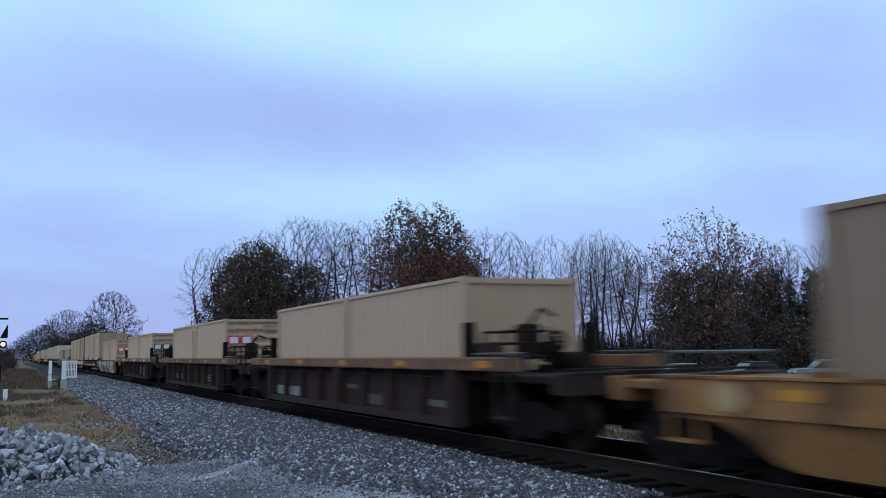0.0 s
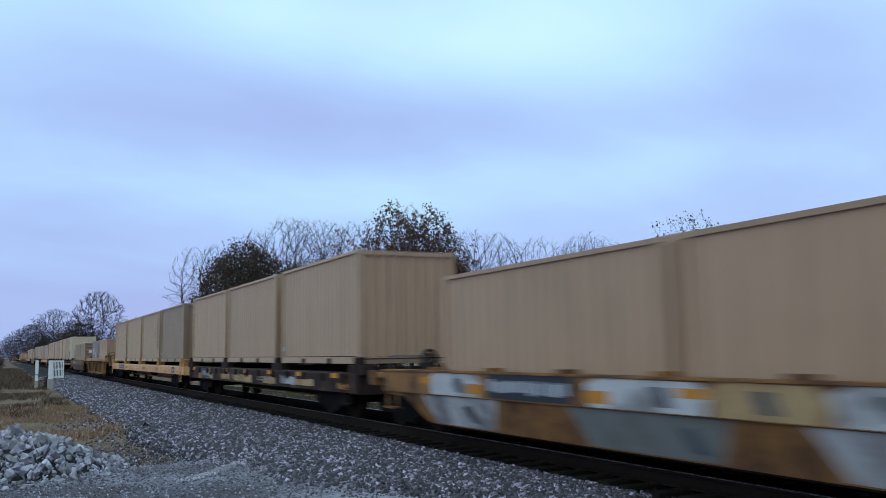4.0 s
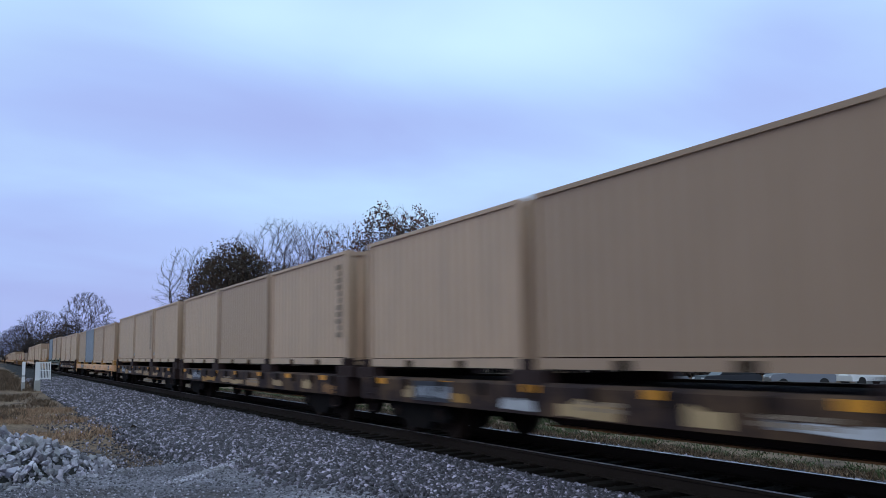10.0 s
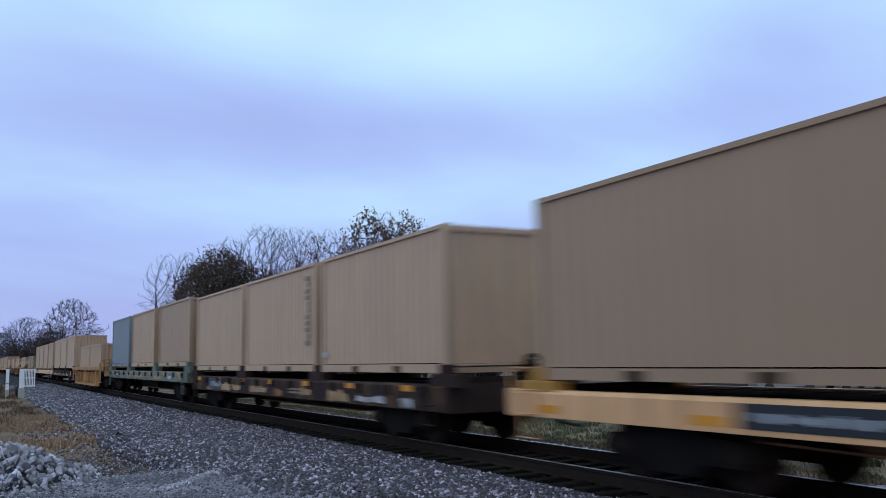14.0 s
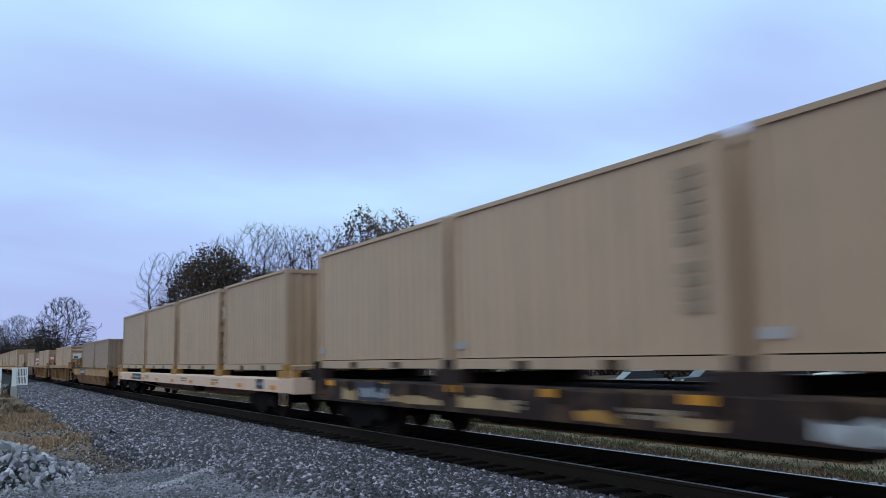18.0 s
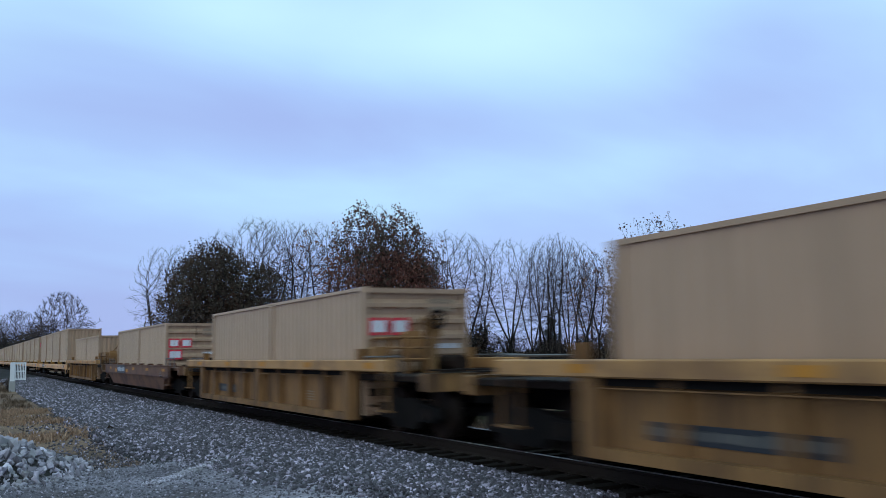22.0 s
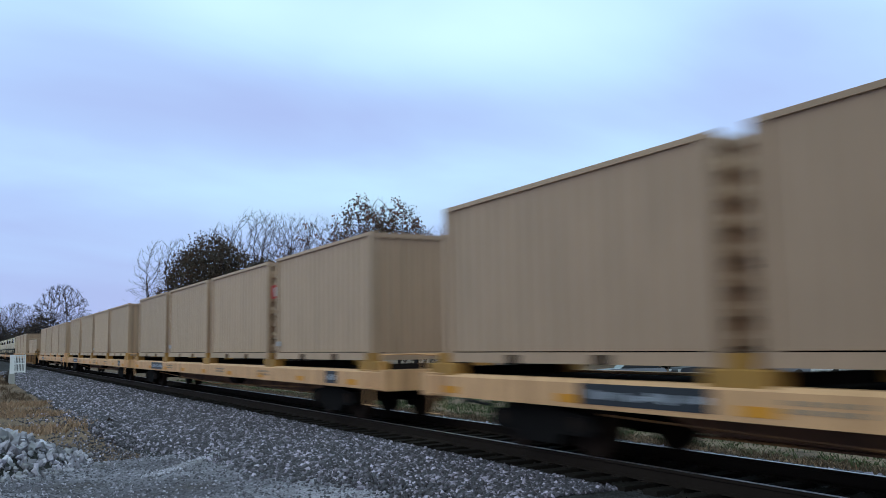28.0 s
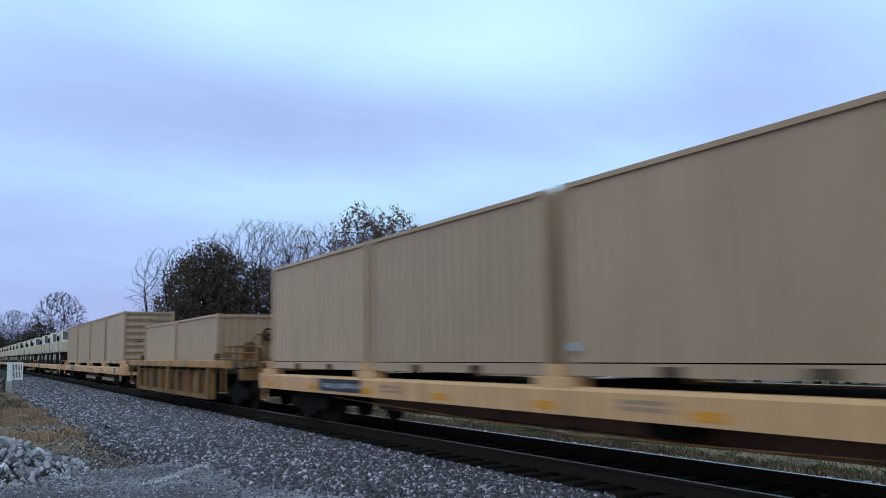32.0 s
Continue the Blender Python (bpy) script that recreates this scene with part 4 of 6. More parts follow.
        if "bright" in marks:
            for y0, y1, z0, z1, tone, words in ((5.03, 5.97, 0.36, 0.50, "graff_d", "pale worn panel"), (3.38, 4.63, 0.36, 0.50, "graff_d", "pale worn panel"), (4.9, 5.4, 0.6, 0.78, "graff_d", "pale worn panel"),
                                               (2.13, 2.89, 0.79, 0.90, "graff_c", "ochre writing"), (2.2, 2.95, 0.36, 0.44, "graff_c", "ochre patch"), (0.54, 1.39, 0.44, 0.90, "dirtpanel", "dusty ochre panel")):
                part("side_marking", bx(Shape(), 1.275, 1.281, y0, y1, z0, z1), M[tone], car, words)
            for k in range(4):
                a = -0.45 - k * 0.52
                b = part("sprayed_block", bx(Shape(), 1.275, 1.281, a - 0.44, a, 0.46, 0.90), M["graff_a"], car, "white sprayed block")
                part("sprayed_stroke", bx(Shape(), 1.281, 1.284, a - 0.30 + 0.06 * (k % 2), a - 0.14, 0.46, 0.60 + 0.08 * (k % 3)), M["brown"], b)
                part("sprayed_stroke", bx(Shape(), 1.281, 1.284, a - 0.44, a - 0.22, 0.70, 0.755), M["brown"], b)
            for y0, y1, tone in ((-2.95, -2.55, "graff_t"), (-4.35, -3.15, "graff_d"), (-3.1, -2.95, "graff_b"), (-5.0, -4.6, "graff_c"), (-5.8, -5.2, "dirtpanel")):
                part("side_marking", Shape().prism_x([(y0, 0.32), (y1, 0.34), (y1 - 0.06, 0.98), (y0 + 0.08, 0.94)], sx * 1.275, sx * 1.280), M[tone], car, "faded sprayed patch")
            for y0, y1, tone in ((3.39, 3.97, "brightyellow"), (1.06, 1.52, "brightyellow"), (6.4, 6.9, "brightyellow"), (-1.25, -0.75, "brightyellow"), (-3.6, -3.1, "brightyellow"), (5.0, 5.8, "plate"), (-0.6, 0.1, "plate"), (-5.6, -4.8, "plate"), (1.6, 3.3, "dirtpanel")):
                part("chord_marking", bx(Shape(), 1.52, 1.526, y0, y1, 1.23, 1.35), M[tone], car, "yellow reflective strip" if tone == "brightyellow" else "worn pale marking")
        if "strip" in marks:
            for y0, y1, z0, z1, tone in ((3.25, 6.05, 0.37, 0.62, "graff_d"), (-2.4, -1.2, 0.40, 0.62, "dirtpanel"), (-0.9, -0.2, 0.7, 0.8, "dirtpanel"), (-5.5, -4.4, 0.5, 0.62, "dull")):
                part("side_marking", bx(Shape(), 1.275, 1.281, y0, y1, z0, z1), M[tone], car, "pale worn sprayed strip")
        if "tag" in marks:
            for k, (y0, y1, tone) in enumerate(((4.3, 6.1, "graff_a"), (-0.75, 1.4, "graff_a"), (-2.3, -0.8, "graff_c"), (-3.8, -2.4, "graff_a"), (-6.3, -4.4, "graff_a"))):
                g = part("graffiti", Shape().prism_x([(y0, 0.79), (y1 - 0.1, 0.79), (y1, 1.08), (y1 - 0.25, 1.166), (y0 + 0.1, 1.15), (y0 - 0.08, 1.0)], sx * 1.52, sx * 1.523), M[tone], car, "pale sprayed block shape")
                part("graffiti_stroke", Shape().prism_x([(y0 + 0.5, 0.85), (y0 + 0.75, 0.85), (y0 + 0.85, 1.08), (y0 + 0.6, 1.08)], sx * 1.523, sx * 1.526), M["graff_b"], g)
            for y0, y1, tone in ((3.9, 6.5, "graff_a"), (-1.0, 1.9, "graff_d"), (-6.2, -2.1, "graff_a")):
                g = part("graffiti", tucked(Shape().prism_x([(y0 + 0.2, 0.27), (y1 - 0.35, 0.27), (y1, 0.765), (y0 - 0.1, 0.765)], sx * 1.48, sx * 1.483), sx), M[tone], car, "pale grey sprayed block shape")
                for k in range(int((y1 - y0) / 1.5)):
                    a = y0 + 0.5 + k * 1.4 + rng.uniform(-0.2, 0.3)
                    part("graffiti_stroke", tucked(Shape().prism_x([(a, 0.34), (a + rng.uniform(0.1, 0.3), 0.36), (a + rng.uniform(0.2, 0.5), 0.6), (a + 0.15, 0.66)], sx * 1.483, sx * 1.486), sx), M["graff_b"], g)
        if "cover" in marks:
            up = [(-1.0, 0.8), (1.5, 0.8), (1.6, 1.0), (1.4, 1.166), (0.2, 1.15), (-0.8, 1.166), (-1.2, 1.02)]
            low = [(-5.6, 0.28), (1.4, 0.28), (1.55, 0.5), (1.45, 0.765), (-5.4, 0.765), (-5.8, 0.5)]
            g = part("graffiti", Shape().prism_x(up, sx * 1.52, sx * 1.524), M["graff_b"], car, "dark blue-grey sprayed paint")
            part("graffiti", tucked(Shape().prism_x(low, sx * 1.48, sx * 1.484), sx), M["graff_b"], car, "dark blue-grey sprayed paint")
            for k in range(5):
                a = 1.1 - k * 0.45
                part("graffiti_stroke", Shape().prism_x([(a, 0.95), (a + 0.3, 0.97), (a + 0.35, 1.06), (a + 0.05, 1.05)], sx * 1.524, sx * 1.527), M["graff_t"], g)
    part("well_floor", Shape().box(-1.28, 1.28, -HALF, HALF, 0.22, 0.285), M["darkrust"], car)
    for sy in (-1, 1):
        e = sy * 7.9
        part("end_platform", Shape().box(-1.28, 1.28, min(sy * 6.3, sy * 9.35), max(sy * 6.3, sy * 9.35), 1.0, 1.12, 0.02), mat if style == "smooth" else M["darkrust"], car)
        part("end_bulkhead", Shape().box(-1.28, 1.28, min(sy * 6.26, sy * 6.36), max(sy * 6.26, sy * 6.36), 0.26, 1.15), mat if style == "smooth" else M["black"], car)
        part("centre_sill", Shape().box(-0.3, 0.3, min(sy * 6.3, sy * 9.4), max(sy * 6.3, sy * 9.4), 0.62, 1.0, 0.02), M["black"], car)
        part("end_sill", Shape().box(-1.35, 1.35, min(sy * 9.15, sy * 9.4), max(sy * 9.15, sy * 9.4), 0.85, 1.16, 0.02), mat, car)
        for sx in (-1, 1):
            part("side_step", Shape().box(sx * 1.45 - 0.02, sx * 1.45 + 0.02, e - 0.25, e - 0.21, 0.45, 1.2).box(sx * 1.45 - 0.02, sx * 1.45 + 0.02, e + 0.21, e + 0.25, 0.45, 1.2).box(sx * 1.45 - 0.09, sx * 1.45 + 0.09, e - 0.25, e + 0.25, 0.45, 0.48), mat, car)
            rail = Shape().tube((sx * 1.3, sy * 6.7, 1.46), (sx * 1.3, sy * 8.3, 1.46), 0.018, 0.018, 6)
            for yy in (6.7, 7.5, 8.3):
                rail.tube((sx * 1.3, sy * yy, 1.1), (sx * 1.3, sy * yy, 1.46), 0.016, 0.016, 6)
            part("hand_rail", rail, M["galvanised"], car, "worn bare metal hand rail")
        walkway = Shape()
        for k in range(5):
            walkway.box(-1.2, 1.2, sy * 9.3 - 0.28 + k * 0.07 - (0 if sy > 0 else -0.1), sy * 9.3 - 0.24 + k * 0.07 - (0 if sy > 0 else -0.1), 1.20, 1.23)
        part("crossover_grating", walkway, M["darkrust"], car)
        bogie(car, sy * 8.05)
        coupler(car, sy * 9.3, sy)
        if style == "ribbed":
            for sx in (-1, 1):
                part("corner_guide", Shape().box(sx * 1.26 - 0.08, sx * 1.26 + 0.08, sy * 6.42 - 0.09, sy * 6.42 + 0.09, 1.12, 2.0 if colour == "brown" else 1.62), M["black"] if colour == "brown" else mat, car)
    brake_stand(car, 0.2 if style == "ribbed" else 0.9, -6.8 if style == "ribbed" else -7.2, 2.3 if style == "ribbed" and colour != "brown" else 1.75, mat if colour != "brown" else M["black"])
    if style == "ribbed":
        tone = M["darkrust"] if colour == "brown" else M["brownyellow"]
        for yy in (-6.75, -7.45):
            frame_up = Shape()
            for xx in (-1.15, -0.75, -0.3):
                frame_up.tube((xx, yy, 1.1), (xx, yy, 1.86 + 0.1 * (xx + 0.7)), 0.028, 0.028, 6)
            for zz in (1.4, 1.62, 1.82):
                frame_up.tube((-1.15, yy, zz), (-0.3, yy, zz), 0.022, 0.022, 6)
            part("end_ladder", frame_up, tone, car)
        part("gear_housing", Shape().box(-0.62, -0.28, -7.2, -6.9, 1.35, 1.95, 0.05), tone, car)
        part("lever_arm", Shape().tube((-0.45, -7.05, 1.9), (-0.15, -7.0, 2.22), 0.04, 0.03, 6).tube((-0.15, -7.0, 2.22), (0.2, -6.9, 2.1), 0.03, 0.03, 6), tone, car)
    if "disc" in marks:
        for sx in (-1, 1):
            ring = [(7.15 + 0.24 * math.cos(a * 0.5236), 0.98 + 0.16 * math.sin(a * 0.5236)) for a in range(12)]
            part("round_emblem", Shape().prism_x(ring, sx * 1.52, sx * 1.526), M["graff_c"], car, "worn pale round emblem")
    part("brake_gear_box", Shape().box(-1.2, -0.95, -7.0, -6.55, 1.12, 1.65 if style == "ribbed" else 1.30, 0.03), mat, car)
    part("air_tank", Shape().tube((0.5, -7.4, 1.3), (0.5, -6.6, 1.3), 0.17, 0.17, 12), M["darkrust"], car)
    return car


def flat_car(half, colour, spots, gaps, seed, style, label, lift=0.0):
    """A container flat car; half its body's length; containers' gaps at y in gaps."""
    rng = random.Random(seed)
    mat = M[colour]
    car = thing("flat_car", label, "railway wagon", "wagons of the train")
    top, low = (1.07, 0.70) if style == "long" else (1.21, 0.82) if colour == "green" else (1.09, 0.63)
    rest = (1.235 if style == "long" else 1.41 if colour == "green" else 1.265) + lift
    for sx in (-1, 1):
        out = [(sx * 1.31, low), (sx * 1.31, top - 0.05), (sx * 1.27, top), (sx * 1.08, top), (sx * 1.08, top - 0.04), (sx * 1.25, top - 0.06), (sx * 1.25, low + 0.03), (sx * 1.12, low + 0.03), (sx * 1.12, low)]
        if sx > 0:
            out = out[::-1]
        part("side_sill", Shape().prism_y(out, -half, half), M["patchy"] if colour == "brown" else mat, car)
        x0 = sx * 1.31
        for i, y in enumerate(spots):
            w = 0.5 if style == "long" else 0.42
            a = Shape().box(min(x0, x0 + sx * 0.006), max(x0, x0 + sx * 0.006), y, y + w, (low if style == "long" else top - 0.2) + 0.06, (low if style == "long" else top - 0.2) + 0.17)
            part("reflector", a, M["brightyellow"], car, "yellow reflective strip")
        ye = half - 3.2
        for y, w in ((half - 5.5, 2.3), (-half + 2.6, 0.65)) if style == "long" else ((ye, 1.5),):
            z0, z1 = low + 0.06, top - 0.05
            part("number_panel", Shape().box(min(x0, x0 + sx * 0.008), max(x0, x0 + sx * 0.008), y - w / 2, y + w / 2, z0, z1), M["navy"], car, "dark panel with worn pale figures")
            b = Shape()
            n = int(w / 0.2)
            for k in range(n):
                for zz in ((z0 + rng.uniform(0.06, 0.10), z1 - rng.uniform(0.07, 0.12)),):
                    b.box(min(x0 + sx * 0.008, x0 + sx * 0.013), max(x0 + sx * 0.008, x0 + sx * 0.013), y - w / 2 + 0.06 + k * 0.19, y - w / 2 + 0.06 + k * 0.19 + rng.uniform(0.06, 0.13), *zz)
            tagged(part("number_marking", b, M["figures"], car, "worn pale writing"), kind="stuff")
        for y in ((half - 8.5), -half + 7, -2.2):
            b = Shape()
            for k in range(6):
                for r in range(2):
                    b.box(min(x0, x0 + sx * 0.006), max(x0, x0 + sx * 0.006), y + k * 0.16, y + k * 0.16 + rng.uniform(0.07, 0.13), low + 0.12 + r * 0.08, low + 0.17 + r * 0.08)
            tagged(part("marking", b, M["ink"], car, "lines of faded dark writing"), kind="stuff")
        if style == "short":
            for k in range(9):
                y = -half + 0.9 + k * (2 * half - 1.8) / 9 + rng.uniform(-0.5, 0.5)
                w, h = rng.uniform(0.4, 1.7), rng.uniform(0.14, 0.28)
                z = low + rng.uniform(0.02, 0.10)
                rag = [(y + w * i / 6, z + rng.uniform(-0.015, 0.02)) for i in range(7)] + [(y + w * i / 6 + rng.uniform(-0.08, 0.08), z + h * rng.uniform(0.55, 1.0)) for i in range(6, -1, -1)]
                tone = M[rng.choice(("graff_c", "graff_c", "graff_c", "brownyellow", "graff_c", "graff_a", "pedestal"))]
                part("paint_patch", Shape().prism_x(rag, x0, x0 + sx * 0.005), tone, car, "patch of old paint and graffiti")
            for k in range(13):
                y = -half + 0.7 + k * (2 * half - 1.4) / 12
                part("stake_pocket", Shape().box(min(x0, x0 + sx * 0.05), max(x0, x0 + sx * 0.05), y - 0.06, y + 0.06, top - 0.22, top - 0.03), M["darkrust"], car)
        if style == "long":
            part("tie_rod", Shape().tube((sx * 0.98, -half + 4.4, 0.60), (sx * 0.98, 0, 0.40), 0.016, 0.016, 5).tube((sx * 0.98, 0, 0.40), (sx * 0.98, half - 4.4, 0.60), 0.016, 0.016, 5), M["brownyellow"], car)
    deck = Shape()
    n = int(half * 2 / 1.3)
    for k in range(n + 1):
        y = -half + 0.06 + k * (2 * half - 0.12) / n
        deck.box(-1.24, 1.24, y - 0.05, y + 0.05, top - 0.2, top - 0.07)
    part("cross_bearers", deck, M["darkrust"], car)
    part("deck", Shape().box(-1.24, 1.24, -half, half, top - 0.06, top - 0.045), M["darkrust"] if style == "short" else M["black"], car)
    belly = [(-half + 0.4, 0.74), (-half + 4.3, 0.72), (-half + 5.6, 0.40), (half - 5.6, 0.40), (half - 4.3, 0.72), (half - 0.4, 0.74), (half - 0.4, top - 0.05), (-half + 0.4, top - 0.05)]
    part("centre_sill", Shape().prism_x(belly, -0.32, 0.32), M["rustchord"] if style == "long" else M["darkrust"], car)
    # lighter paint than the sill: the light on the flange edge, set as colour
    part("sill_flange", Shape().box(-0.45, 0.45, -half + 5.6, half - 5.6, 0.375, 0.40), M["brownyellow"], car)
    for y, yellow in gaps:
        for sx in (-1, 1):
            k = Shape().box(sx * 1.16 - 0.13, sx * 1.16 + 0.13, y - 0.45, y + 0.45, top - 0.05, rest, 0.015)
            k.box(sx * 1.2 - 0.09, sx * 1.2 + 0.09, y - 0.14, y + 0.14, rest - 0.015, rest + 0.165)
            part("container_pedestal", k, M["pedestal"] if yellow else mat, car)
        part("pedestal_beam", Shape().box(-1.1, 1.1, y - 0.1, y + 0.1, top - 0.05, rest - 0.055), M["darkrust"], car)
    for sy in (-1, 1):
        part("end_sill", Shape().box(-1.3, 1.3, sy * half - 0.1, sy * half + 0.1, low - 0.02, top + 0.01, 0.02), mat, car)
        rung_ladder(car, -1.34, sy * (half - 0.5), 0.4, top, mat)
        rung_ladder(car, 1.34, sy * (half - 0.5), 0.4, top, mat)
        bogie(car, sy * (half - (3.1 if style == "long" else 2.2)))
        coupler(car, sy * (half - 0.05), sy)
        part("grab_iron", Shape().tube((-1.3, sy * half, top + 0.3), (1.3, sy * half, top + 0.3), 0.015, 0.015, 5).tube((-1.3, sy * half, top), (-1.3, sy * half, top + 0.3), 0.015, 0.015, 5).tube((1.3, sy * half, top), (1.3, sy * half, top + 0.3), 0.015, 0.015, 5), mat, car)
    part("brake_cylinder", Shape().tube((-0.7, -2.0, 0.62), (-0.7, -1.2, 0.62), 0.16, 0.16, 10), M["darkrust"], car)
    part("air_tank", Shape().tube((0.7, 1.0, 0.6), (0.7, 2.0, 0.6), 0.18, 0.18, 10), M["darkrust"], car)
    if style == "short":
        brake_stand(car, 0.5, -half + 0.15, 1.5, mat)
    return car


STORE = {}


def place(key, maker, y0, z=0.0):
    """The thing of that kind at y0 on the track; the first is built, the others are copies."""
    m = pose(TRACK, y0, z)
    if key in STORE:
        ob = copy_thing(STORE[key], m)
    else:
        ob = STORE[key] = maker()
        ob.matrix_basis = m
    MOVING.append((ob, y0, z))
    return ob


LABELS = {
    "tan": "desert tan corrugated steel freight container",
    "sand": "light sandy tan corrugated steel freight container",
    "dim": "dull brownish tan corrugated steel freight container",
    "pale": "pale cream-tan freight container with rust stains",
    "pink": "pinkish tan corrugated steel freight container",
    "grey": "weathered grey freight container with whitish paint patches",
    "blue": "faded blue-grey corrugated steel freight container",
}


def put_container(colour, end, marks, y_mid, z):
    key = ("c", colour, end, marks)
    words = LABELS[colour] + (" with double doors" if end == "door" else "")
    place(key, lambda: freight_container(colour, end, marks, words, len(STORE) + 7), y_mid, z)


WELL_WORDS = {
    "brown": "dark brown ribbed steel container well car with grime",
    "yellow": "dirty yellow ribbed steel container well car",
    "golden": "clean golden yellow ribbed steel container well car",
    "brownyellow": "rusty orange-yellow smooth-sided container well car",
    "maroon": "rusty brown smooth-sided container well car",
}


def put_well(y_far, style, colour, marks, near=("tan", "front", ()), far=("tan", "front", ()), extra=0.0, lift=0.0):
    """Two containers in a well; y_far is where the far one ends."""
    mid = y_far - 6.12
    key = ("w", style, colour, tuple(sorted(marks.items())))
    words = WELL_WORDS[colour] + (" with graffiti" if "tag" in marks or "cover" in marks else "")
    place(key, lambda: well_car(style, colour, len(STORE) + 3, marks, words), mid + extra)
    put_container(*far, y_far - C_LEN / 2, 0.29 + lift)
    put_container(*near, y_far - C_LEN * 1.5 - 0.14, 0.29 + lift)


def put_flat(y_far, gaps, colour, style, boxes, label, lift=0.0):
    """Containers on a flat car from the far end on; gaps between them."""
    total = C_LEN * len(boxes) + sum(gaps)
    mid = y_far - total / 2
    stands, y = [(total / 2, colour in ("flatyellow", "rosy") and y_far < 620)], y_far
    for i, b in enumerate(boxes):
        put_container(*b, y - C_LEN / 2, (1.24 if style == "long" else 1.415 if colour == "green" else 1.27) + lift)
        y -= C_LEN
        if i < len(gaps):
            stands.append((y - gaps[i] / 2 - mid, colour in ("flatyellow", "rosy") and y_far < 620))
            y -= gaps[i]
    stands.append((-total / 2, colour in ("flatyellow", "rosy") and y_far < 620))
    half = total / 2 + (0.65 if style == "long" else 0.05)
    spots = [-half + 1.2 + k * (2 * half - 2.4) / (8 if style == "long" else 6) for k in range(9 if style == "long" else 7)]
    key = ("f", colour, style, len(boxes), round(total, 1), y_far < 620, lift)
    place(key, lambda: flat_car(half, colour, spots, stands, len(STORE) + 5, style, label, lift), mid)


T, P, K = ("tan", "front", ()), ("pale", "front", ("column", "stain")), ("pink", "front", ())
S, SL, SC, SCL = (("sand", "front", m) for m in ((), ("label",), ("column",), ("column", "label")))
DS = ("sand", "door", ("placard", "pair", "dark"))
DR = ("sand", "door", ("placard", "pair"))
DD = ("dim", "door", ("placard",))
DM, DML = ("dim", "front", ()), ("dim", "front", ("label",))
TC, TL = ("tan", "front", ("column",)), ("tan", "front", ("label",))
D1 = ("tan", "door", ("placard", "pair"))
D2 = ("tan", "door", ("placard", "pair", "low"))
DB = ("tan", "door", ("blueplate",))
DN = ("tan", "door", ())
BLUE, GREY = ("blue", "front", ("label",)), ("grey", "front", ("column", "patch"))
LY = "long faded yellow flat car carrying four containers"
SB = "rusty brown flat car with paint patches carrying three containers"

put_well(6.13, "smooth", "brownyellow", {"plate": 1, "disc": 1}, far=DM)
put_well(26.08, "ribbed", "brown", {"strip": 1}, near=S, far=S, lift=-0.04)
put_well(45.83, "ribbed", "brown", {"data": 1, "plate": 1}, near=DR, far=SC)
put_well(65.79, "ribbed", "brown", {"data": 1, "bright": 1}, near=DS, far=S)
put_well(85.79, "smooth", "brownyellow", {"tag": 1, "plate": 1}, near=D1)
put_flat(109.21, (0.39, 0.65), "brown", "short", (T, T, TL), SB)
put_flat(137.48, (0.58, 0.70, 0.62), "flatyellow", "long", (T, TL, TC, DML), LY)
put_well(155.27, "ribbed", "yellow", {"data": 1, "plate": 1}, far=GREY)
put_well(175.13, "smooth", "brownyellow", {"cover": 1, "plate": 1}, near=DD, far=DM)
put_flat(198.06, (0.3, 0.12), "brown", "short", (S, K, P), SB)
put_flat(217.97, (0.2, 0.32), "brown", "short", (S, K, SC), SB, 0.02)
put_flat(238.14, (0.28, 0.39), "brown", "short", (SL, SCL, SL), SB, 0.04)
put_flat(265.31, (0.09, 0.2, 0.37), "flatyellow", "long", (K, BLUE, T, TL), LY, -0.04)
put_flat(287.01, (0.32, 0.41), "brown", "short", (S, SC, SL), SB)
put_flat(308.72, (1.1, 1.2), "green", "short", (BLUE, T, K), "grey-green flat car with pale stains carrying three containers")
put_well(326.01, "ribbed", "golden", {"data": 1, "plate": 1, "red": 1})
put_flat(348.93, (0.22, 0.28), "brown", "short", (SL, SCL, SL), SB, 0.04)
put_flat(377.28, (0.39, 0.65, 0.76), "rosy", "long", (T, DN, DB, T), "long faded salmon-yellow flat car carrying four containers")
put_well(394.85, "smooth", "brownyellow", {"plate": 1, "clean": 1}, near=DM, far=DM)
put_well(414.73, "ribbed", "yellow", {"data": 1, "plate": 1}, near=DB, extra=0.25)
put_well(434.76, "ribbed", "yellow", {"data": 1, "plate": 1}, near=D1, extra=0.3)
put_well(454.56, "smooth", "maroon", {"plate": 1}, near=D2)
put_well(474.33, "ribbed", "yellow", {"data": 1, "plate": 1}, extra=0.53)
put_flat(505.82, (0.7, 0.43, 0.82), "flatyellow", "long", (T, T, DN, TC), LY)
put_flat(535.43, (0.54, 0.79, 0.8), "flatyellow", "long", (DN, DB, T, D1), LY)
put_flat(564.62, (0.63, 0.56, 0.72), "flatyellow", "long", (DB, TL, D1, TL), LY)
put_flat(594.06, (0.85, 0.57, 0.68), "flatyellow", "long", (D1, DN, TL, T), LY)
put_flat(622.18, (0.16, 0.32, 0.3), "flatyellow", "long", (T, T, TL, TC), LY, -0.04)
put_well(640.02, "ribbed", "yellow", {"data": 1, "plate": 1})
put_flat(671.5, (0.5, 0.5, 0.5), "flatyellow", "long", (T, T, T, DN), LY)


